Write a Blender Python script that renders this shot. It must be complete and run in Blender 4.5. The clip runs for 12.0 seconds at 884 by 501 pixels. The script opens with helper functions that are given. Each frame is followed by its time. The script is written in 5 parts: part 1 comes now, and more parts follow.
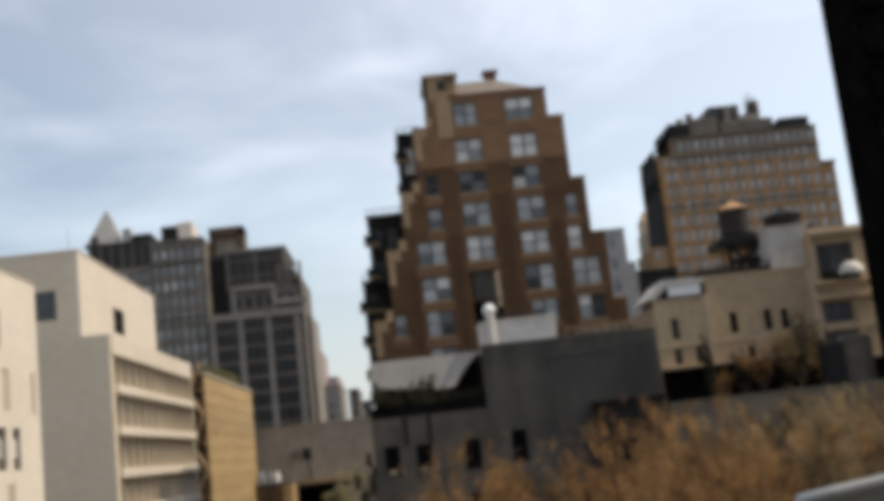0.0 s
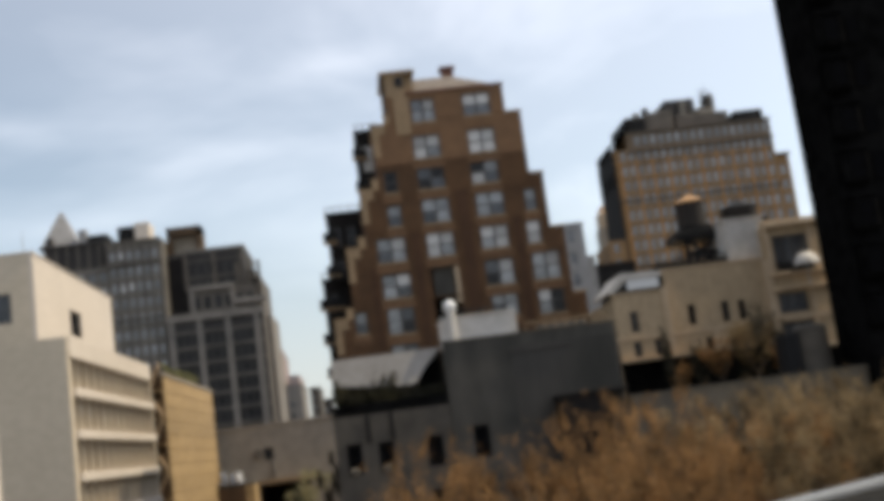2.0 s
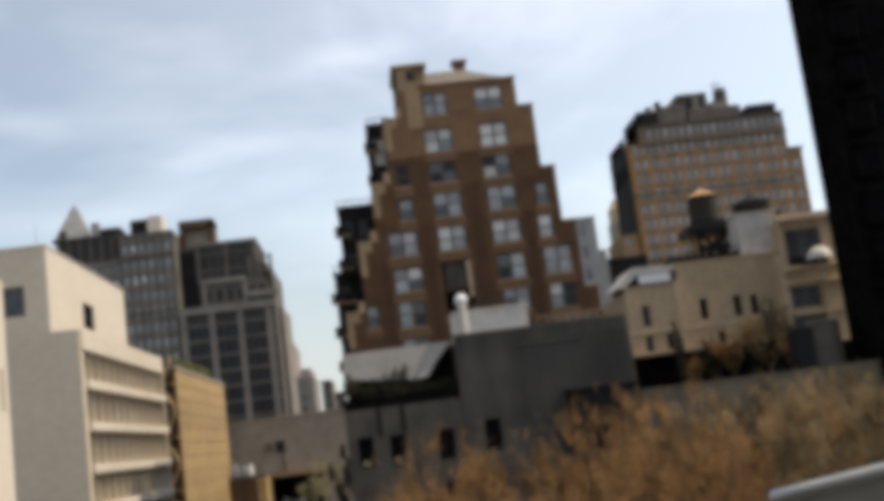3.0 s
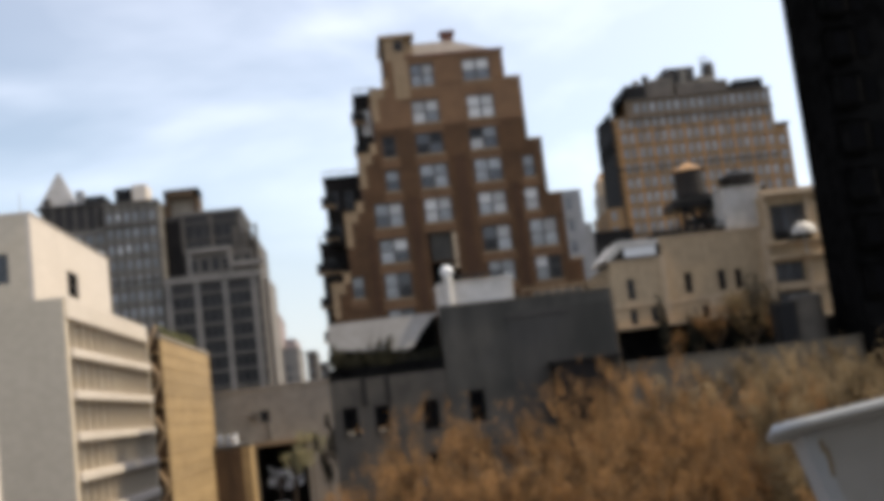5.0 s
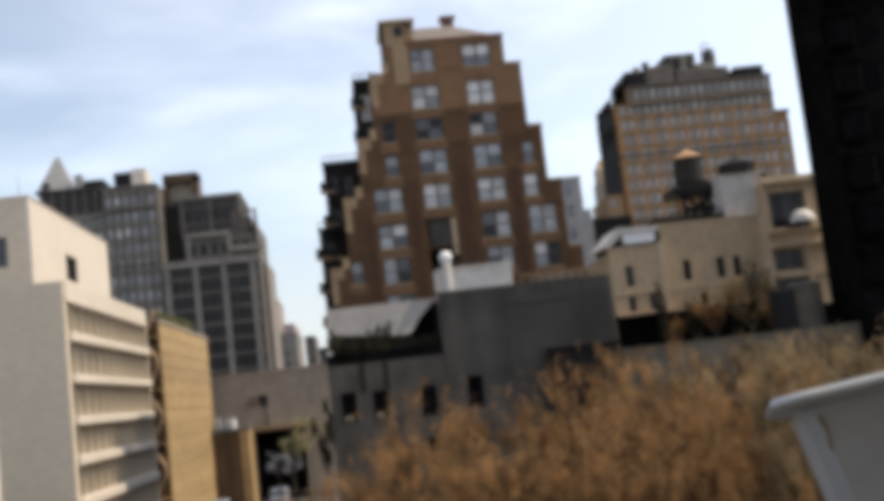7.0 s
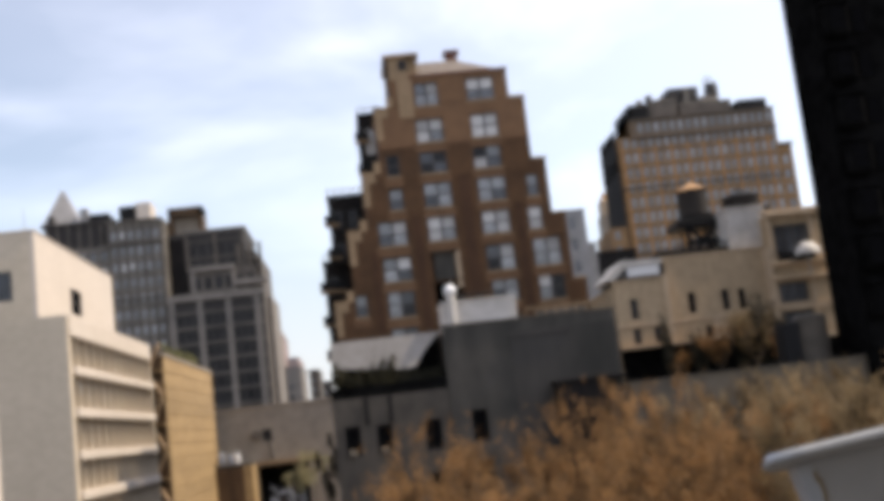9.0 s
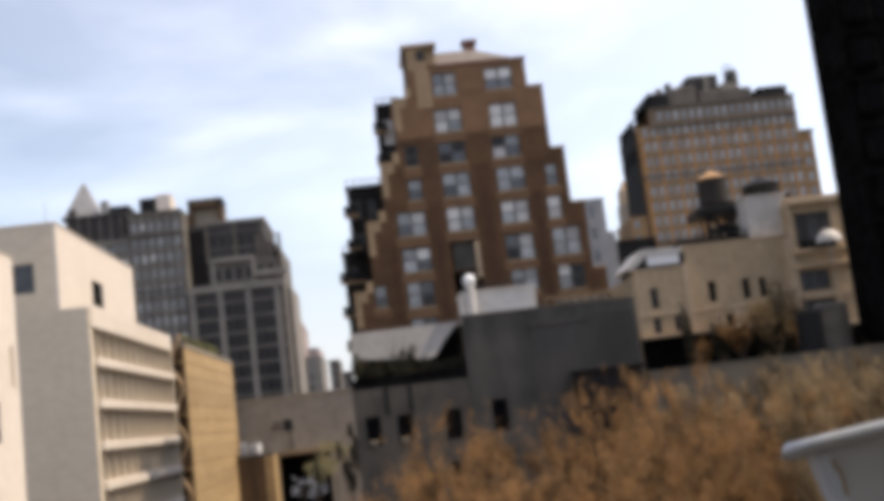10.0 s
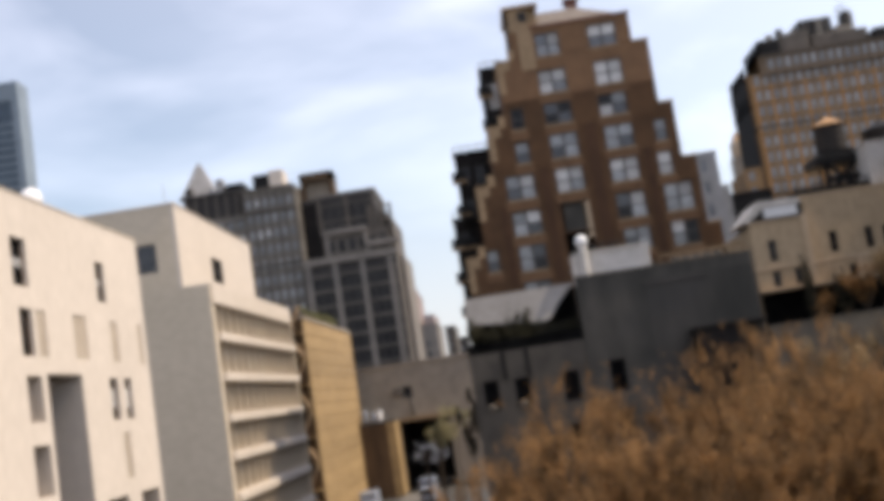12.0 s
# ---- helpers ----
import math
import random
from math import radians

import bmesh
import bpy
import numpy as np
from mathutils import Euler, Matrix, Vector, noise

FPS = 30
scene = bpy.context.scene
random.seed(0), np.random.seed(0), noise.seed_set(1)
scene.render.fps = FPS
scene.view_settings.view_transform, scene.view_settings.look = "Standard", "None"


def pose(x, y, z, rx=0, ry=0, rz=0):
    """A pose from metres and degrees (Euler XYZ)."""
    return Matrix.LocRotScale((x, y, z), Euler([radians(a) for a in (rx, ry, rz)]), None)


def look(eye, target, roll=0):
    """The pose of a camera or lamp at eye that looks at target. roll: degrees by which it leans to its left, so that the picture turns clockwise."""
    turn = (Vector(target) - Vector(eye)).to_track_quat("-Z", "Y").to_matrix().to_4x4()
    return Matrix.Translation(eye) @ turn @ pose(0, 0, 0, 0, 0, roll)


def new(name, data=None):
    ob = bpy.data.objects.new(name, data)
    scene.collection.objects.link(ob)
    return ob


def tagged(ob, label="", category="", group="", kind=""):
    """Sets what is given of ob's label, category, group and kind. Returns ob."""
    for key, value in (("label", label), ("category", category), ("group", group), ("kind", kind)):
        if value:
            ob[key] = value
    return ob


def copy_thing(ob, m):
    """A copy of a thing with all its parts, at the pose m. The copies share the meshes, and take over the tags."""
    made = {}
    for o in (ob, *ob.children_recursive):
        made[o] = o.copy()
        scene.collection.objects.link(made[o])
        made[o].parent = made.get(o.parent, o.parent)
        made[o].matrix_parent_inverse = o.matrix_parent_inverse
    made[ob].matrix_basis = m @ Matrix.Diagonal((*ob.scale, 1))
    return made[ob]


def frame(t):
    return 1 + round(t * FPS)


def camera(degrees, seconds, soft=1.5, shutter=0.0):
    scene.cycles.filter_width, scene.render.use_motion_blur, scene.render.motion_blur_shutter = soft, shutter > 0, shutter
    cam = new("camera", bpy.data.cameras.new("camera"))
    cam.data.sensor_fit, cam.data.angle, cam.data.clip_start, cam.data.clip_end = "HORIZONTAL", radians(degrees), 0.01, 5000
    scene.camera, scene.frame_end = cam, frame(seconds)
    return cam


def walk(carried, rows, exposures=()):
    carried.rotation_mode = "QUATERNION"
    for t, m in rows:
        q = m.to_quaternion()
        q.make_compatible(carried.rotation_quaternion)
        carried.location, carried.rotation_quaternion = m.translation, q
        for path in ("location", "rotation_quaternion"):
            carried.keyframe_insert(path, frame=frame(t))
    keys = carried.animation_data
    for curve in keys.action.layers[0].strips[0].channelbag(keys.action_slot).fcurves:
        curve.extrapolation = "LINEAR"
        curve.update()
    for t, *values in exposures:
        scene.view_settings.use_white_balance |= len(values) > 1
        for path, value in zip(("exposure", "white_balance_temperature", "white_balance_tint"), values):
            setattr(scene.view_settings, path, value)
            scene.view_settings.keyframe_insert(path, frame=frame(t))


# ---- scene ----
EXPO = 0.4
GAIN = ((0.0, -0.33, 7900, 6.5), (3.0, -0.31, 7900, 6.5), (5.0, -0.09, 7650, 8.5), (7.0, -0.08, 7600, 9), (9.0, 0.0, 7650, 12.5), (10.5, -0.02, 7650, 13), (11.0, -0.06, 7650, 13), (12.0, -0.09, 7650, 13))
SKY = 0.122
SUNE = 4.2
CLOUD = (3.9, 4.0, 4.7, 1)
GLOW = 1.0
HAZE = (4.7, 5.25, 6.7, 1)
cam = camera(43.13, 12.0, soft=6.9)
PATH = [
    (0.0, pose(0.0240, 0.0, 14.0269, 99.921, 6.284, -1.734)),
    (0.5, pose(0.0240, 0.0, 14.0355, 100.158, 7.056, -3.017)),
    (1.0, pose(0.0240, 0.0, 14.0416, 99.616, 7.218, -3.304)),
    (1.5, pose(0.0240, 0.0, 14.0406, 99.479, 7.331, -2.999)),
    (2.0, pose(0.0240, 0.0, 14.0444, 99.505, 7.450, -3.648)),
    (2.5, pose(0.0240, 0.0, 14.0441, 99.376, 7.446, -3.297)),
    (3.0, pose(0.0234, 0.0, 14.0357, 99.262, 7.231, -3.076)),
    (4.8, pose(0.0037, 0.0, 14.0111, 97.965, 6.775, -4.308)),
    (5.0, pose(0.0037, 0.0, 14.0111, 97.721, 6.784, -3.889)),
    (5.5, pose(0.0021, 0.0, 14.0066, 97.209, 6.661, -3.758)),
    (6.0, pose(0.0006, 0.0, 14.0013, 96.943, 6.480, -3.632)),
    (6.5, pose(-0.0000, 0.0, 14.0000, 97.003, 6.399, -3.740)),
    (7.0, pose(0.0010, 0.0, 14.0019, 96.989, 6.479, -3.980)),
    (7.2, pose(0.0029, 0.0, 14.0092, 97.619, 6.807, -3.797)),
    (8.8, pose(0.0121, 0.0, 14.0165, 98.858, 6.325, -3.815)),
    (9.0, pose(0.0121, 0.0, 14.0165, 98.705, 6.569, -3.738)),
    (9.5, pose(0.0149, 0.0, 14.0154, 98.619, 6.567, -3.020)),
    (10.0, pose(0.0145, 0.0, 14.0161, 98.313, 6.738, -2.715)),
    (10.5, pose(0.0136, 0.0, 14.0121, 97.879, 6.569, -2.179)),
    (11.0, pose(0.0161, 0.0, 14.0201, 96.196, 7.494, -0.401)),
    (11.5, pose(0.0311, 0.0, 14.0357, 97.225, 8.189, 1.930)),
    (12.0, pose(0.0331, 0.0, 14.0377, 97.286, 8.564, 3.327)),
]
walk(cam, PATH, exposures=[(t, EXPO + e, k, g) for t, e, k, g in GAIN])

# ---- sky, clouds and sun ----
SUN_TO = Vector((0.60, -0.03, 0.775)).normalized()
world = bpy.data.worlds.new("sky")
scene.world = world
world.use_nodes = True
wn, wl = world.node_tree.nodes, world.node_tree.links
wn.clear()
w_out = wn.new("ShaderNodeOutputWorld")
w_bg = wn.new("ShaderNodeBackground")
w_sky = wn.new("ShaderNodeTexSky")
w_sky.sky_type = "NISHITA"
w_sky.sun_disc = False
w_sky.sun_elevation = math.asin(SUN_TO.z)
w_sky.sun_rotation = math.atan2(SUN_TO.x, SUN_TO.y)
w_sky.air_density, w_sky.dust_density, w_sky.ozone_density = 1.0, 0.15, 3.0
w_co = wn.new("ShaderNodeTexCoord")
w_map = wn.new("ShaderNodeMapping")
w_map.inputs["Scale"].default_value = (1.6, 1.6, 4.0)
w_map.inputs["Rotation"].default_value = (0.0, radians(9), 0.0)
w_n1 = wn.new("ShaderNodeTexNoise")
w_n1.inputs["Scale"].default_value = 1.7
w_n1.inputs["Detail"].default_value = 5.0
w_n1.inputs["Roughness"].default_value = 0.52
w_n1.inputs["Distortion"].default_value = 0.3
w_ramp = wn.new("ShaderNodeValToRGB")
w_ramp.color_ramp.elements[0].position, w_ramp.color_ramp.elements[0].color = 0.44, (0.19, 0.19, 0.19, 1)
w_ramp.color_ramp.elements[1].position, w_ramp.color_ramp.elements[1].color = 0.80, (1.0, 1.0, 1.0, 1)
w_mix = wn.new("ShaderNodeMix")
w_mix.data_type = "RGBA"
w_mix.blend_type = "ADD"
w_mix.inputs["B"].default_value = CLOUD
wl.new(w_co.outputs["Generated"], w_map.inputs["Vector"])
wl.new(w_map.outputs["Vector"], w_n1.inputs["Vector"])
wl.new(w_n1.outputs["Fac"], w_ramp.inputs["Fac"])
# bright air round the sun, and pale blue haze along the horizon
w_sep = wn.new("ShaderNodeSeparateXYZ")
wl.new(w_co.outputs["Generated"], w_sep.inputs[0])
w_hor = wn.new("ShaderNodeMapRange")
w_hor.interpolation_type = "SMOOTHSTEP"
w_hor.inputs["From Min"].default_value, w_hor.inputs["From Max"].default_value = 0.0, 0.24
w_hor.inputs["To Min"].default_value, w_hor.inputs["To Max"].default_value = 0.75, 0.0
wl.new(w_sep.outputs["Z"], w_hor.inputs["Value"])
w_dot = wn.new("ShaderNodeVectorMath")
w_dot.operation = "DOT_PRODUCT"
w_dot.inputs[1].default_value = SUN_TO
wl.new(w_co.outputs["Generated"], w_dot.inputs[0])
w_aur = wn.new("ShaderNodeMapRange")
w_aur.interpolation_type = "SMOOTHSTEP"
w_aur.inputs["From Min"].default_value, w_aur.inputs["From Max"].default_value = -0.25, 0.8
w_aur.inputs["To Min"].default_value, w_aur.inputs["To Max"].default_value = 0.0, GLOW
wl.new(w_dot.outputs["Value"], w_aur.inputs["Value"])
w_a2 = wn.new("ShaderNodeMath")
wl.new(w_ramp.outputs["Color"], w_a2.inputs[0])
wl.new(w_aur.outputs["Result"], w_a2.inputs[1])
# thin drifting wisps: soft ellipses broken up by fine noise
WISPS = (
    ((-0.109, 0.956, 0.272), 0.076, 0.015, 0.21, 6),
    ((-0.141, 0.955, 0.26), 0.055, 0.012, 0.12, 4),
    ((-0.266, 0.918, 0.293), 0.048, 0.017, 0.16, 10),
    ((0.003, 0.943, 0.333), 0.086, 0.02, 0.21, -4),
    ((-0.092, 0.969, 0.231), 0.121, 0.018, 0.10, -4),
    ((-0.192, 0.926, 0.325), 0.081, 0.02, 0.06, 4),
    ((0.042, 0.982, 0.182), 0.131, 0.03, 0.06, 0),
)
w_fine = wn.new("ShaderNodeTexNoise")
w_fine.inputs["Scale"].default_value, w_fine.inputs["Detail"].default_value, w_fine.inputs["Roughness"].default_value = 7.0, 6.0, 0.62
wl.new(w_map.outputs["Vector"], w_fine.inputs["Vector"])
w_sum = w_a2.outputs[0]
for way, half_w, half_h, dense, tilt in WISPS:
    w_place, w_soft, w_break, w_more = wn.new("ShaderNodeMapping"), wn.new("ShaderNodeTexGradient"), wn.new("ShaderNodeMath"), wn.new("ShaderNodeMath")
    w_place.vector_type, w_soft.gradient_type = "TEXTURE", "SPHERICAL"
    w_place.inputs["Location"].default_value, w_place.inputs["Rotation"].default_value = way, (0.0, radians(tilt), 0.0)
    w_place.inputs["Scale"].default_value = (half_w, 0.3, half_h)
    w_break.operation, w_more.operation = "MULTIPLY", "MULTIPLY_ADD"
    w_more.inputs[1].default_value = dense * 2.0
    wl.new(w_co.outputs["Generated"], w_place.inputs["Vector"])
    wl.new(w_place.outputs["Vector"], w_soft.inputs["Vector"])
    wl.new(w_soft.outputs["Fac"], w_break.inputs[0])
    wl.new(w_fine.outputs["Fac"], w_break.inputs[1])
    wl.new(w_break.outputs[0], w_more.inputs[0])
    wl.new(w_sum, w_more.inputs[2])
    w_sum = w_more.outputs[0]
w_mix.clamp_factor = False
wl.new(w_sum, w_mix.inputs["Factor"])
wl.new(w_sky.outputs["Color"], w_mix.inputs["A"])
w_haze = wn.new("ShaderNodeMix")
w_haze.data_type = "RGBA"
w_haze.inputs["B"].default_value = HAZE
wl.new(w_hor.outputs["Result"], w_haze.inputs["Factor"])
wl.new(w_mix.outputs["Result"], w_haze.inputs["A"])
wl.new(w_haze.outputs["Result"], w_bg.inputs["Color"])
w_bg.inputs["Strength"].default_value = SKY
wl.new(w_bg.outputs["Background"], w_out.inputs["Surface"])

sun_data = bpy.data.lights.new("sun", "SUN")
sun_data.energy, sun_data.angle, sun_data.color = SUNE, radians(0.6), (1.0, 0.93, 0.82)
sun = new("sun", sun_data)
sun.matrix_world = look(SUN_TO * 300, (0, 0, 0))


# ---- materials ----
def surface(name, base, dark=None, rough=0.8, metal=0.0, grain=3.0, stain=0.15, bump=0.15, mix=0.5, vary=0.0, streak=1.0, spec=0.4):
    """Two scales of variation (stains and grain) between a base and a darker tone, with fine relief."""
    m = bpy.data.materials.new(name)
    m.use_nodes = True
    nt = m.node_tree
    n, l = nt.nodes, nt.links
    b = n["Principled BSDF"]
    b.inputs["Roughness"].default_value, b.inputs["Metallic"].default_value = rough, metal
    b.inputs["Specular IOR Level"].default_value = spec
    dark = dark or tuple(c * 0.6 for c in base)
    co = n.new("ShaderNodeTexCoord")
    mp = n.new("ShaderNodeMapping")
    mp.inputs["Scale"].default_value = (1, 1, streak)
    l.new(co.outputs["Object"], mp.inputs["Vector"])
    big, fine = n.new("ShaderNodeTexNoise"), n.new("ShaderNodeTexNoise")
    big.inputs["Scale"].default_value, big.inputs["Detail"].default_value = stain, 5
    fine.inputs["Scale"].default_value, fine.inputs["Detail"].default_value = grain, 6
    l.new(mp.outputs["Vector"], big.inputs["Vector"])
    l.new(mp.outputs["Vector"], fine.inputs["Vector"])
    add = n.new("ShaderNodeMath")
    add.operation = "MULTIPLY_ADD"
    add.inputs[1].default_value = 0.55
    l.new(fine.outputs["Fac"], add.inputs[0])
    half = n.new("ShaderNodeMath")
    half.operation = "MULTIPLY"
    half.inputs[1].default_value = 0.45
    l.new(big.outputs["Fac"], half.inputs[0])
    l.new(half.outputs[0], add.inputs[2])
    rp = n.new("ShaderNodeValToRGB")
    rp.color_ramp.elements[0].position, rp.color_ramp.elements[0].color = 0.5 - 0.25 * mix, (*dark, 1)
    rp.color_ramp.elements[1].position, rp.color_ramp.elements[1].color = 0.5 + 0.12, (*base, 1)
    l.new(add.outputs[0], rp.inputs["Fac"])
    col = rp.outputs["Color"]
    if vary:
        info = n.new("ShaderNodeObjectInfo")
        mr = n.new("ShaderNodeMapRange")
        mr.inputs["To Min"].default_value, mr.inputs["To Max"].default_value = 1 - vary, 1 + vary
        l.new(info.outputs["Random"], mr.inputs["Value"])
        hs = n.new("ShaderNodeHueSaturation")
        l.new(mr.outputs["Result"], hs.inputs["Value"])
        l.new(col, hs.inputs["Color"])
        col = hs.outputs["Color"]
    l.new(col, b.inputs["Base Color"])
    bp = n.new("ShaderNodeBump")
    bp.inputs["Strength"].default_value, bp.inputs["Distance"].default_value = bump, 0.05
    l.new(fine.outputs["Fac"], bp.inputs["Height"])
    l.new(bp.outputs["Normal"], b.inputs["Normal"])
    return m


def brick(name, c1, c2, mortar, stain=0.12, darkening=0.65):
    """Coursed brick at true size, with soot stains."""
    m = surface(name, c1, c2, rough=0.9, grain=1.1, stain=stain * 2, mix=0.9)
    n, l = m.node_tree.nodes, m.node_tree.links
    b = n["Principled BSDF"]
    co = n.new("ShaderNodeTexCoord")
    sep, com = n.new("ShaderNodeSeparateXYZ"), n.new("ShaderNodeCombineXYZ")
    add = n.new("ShaderNodeMath")
    l.new(co.outputs["Object"], sep.inputs[0])
    l.new(sep.outputs["X"], add.inputs[0])
    l.new(sep.outputs["Y"], add.inputs[1])
    l.new(add.outputs[0], com.inputs["X"])
    l.new(sep.outputs["Z"], com.inputs["Y"])
    br = n.new("ShaderNodeTexBrick")
    br.inputs["Scale"].default_value = 1.0
    br.inputs["Brick Width"].default_value, br.inputs["Row Height"].default_value = 0.22, 0.075
    br.inputs["Mortar Size"].default_value = 0.008
    br.inputs["Color1"].default_value, br.inputs["Color2"].default_value = (*c1, 1), (*c2, 1)
    br.inputs["Mortar"].default_value = (*mortar, 1)
    l.new(com.outputs[0], br.inputs["Vector"])
    mx = n.new("ShaderNodeMix")
    mx.data_type = "RGBA"
    mx.inputs["Factor"].default_value = darkening
    l.new(br.outputs["Color"], mx.inputs["A"])
    l.new(b.inputs["Base Color"].links[0].from_socket, mx.inputs["B"])
    l.new(mx.outputs["Result"], b.inputs["Base Color"])
    return m


def glass(name, tint, rough=0.05, spec=0.6, vary=0.5):
    """Window glass over a dim interior: dark, glossy, a little different pane by pane."""
    m = surface(name, tint, tuple(c * 0.5 for c in tint), rough=rough, grain=0.7, stain=0.5, bump=0.02, vary=vary, spec=spec)
    return m


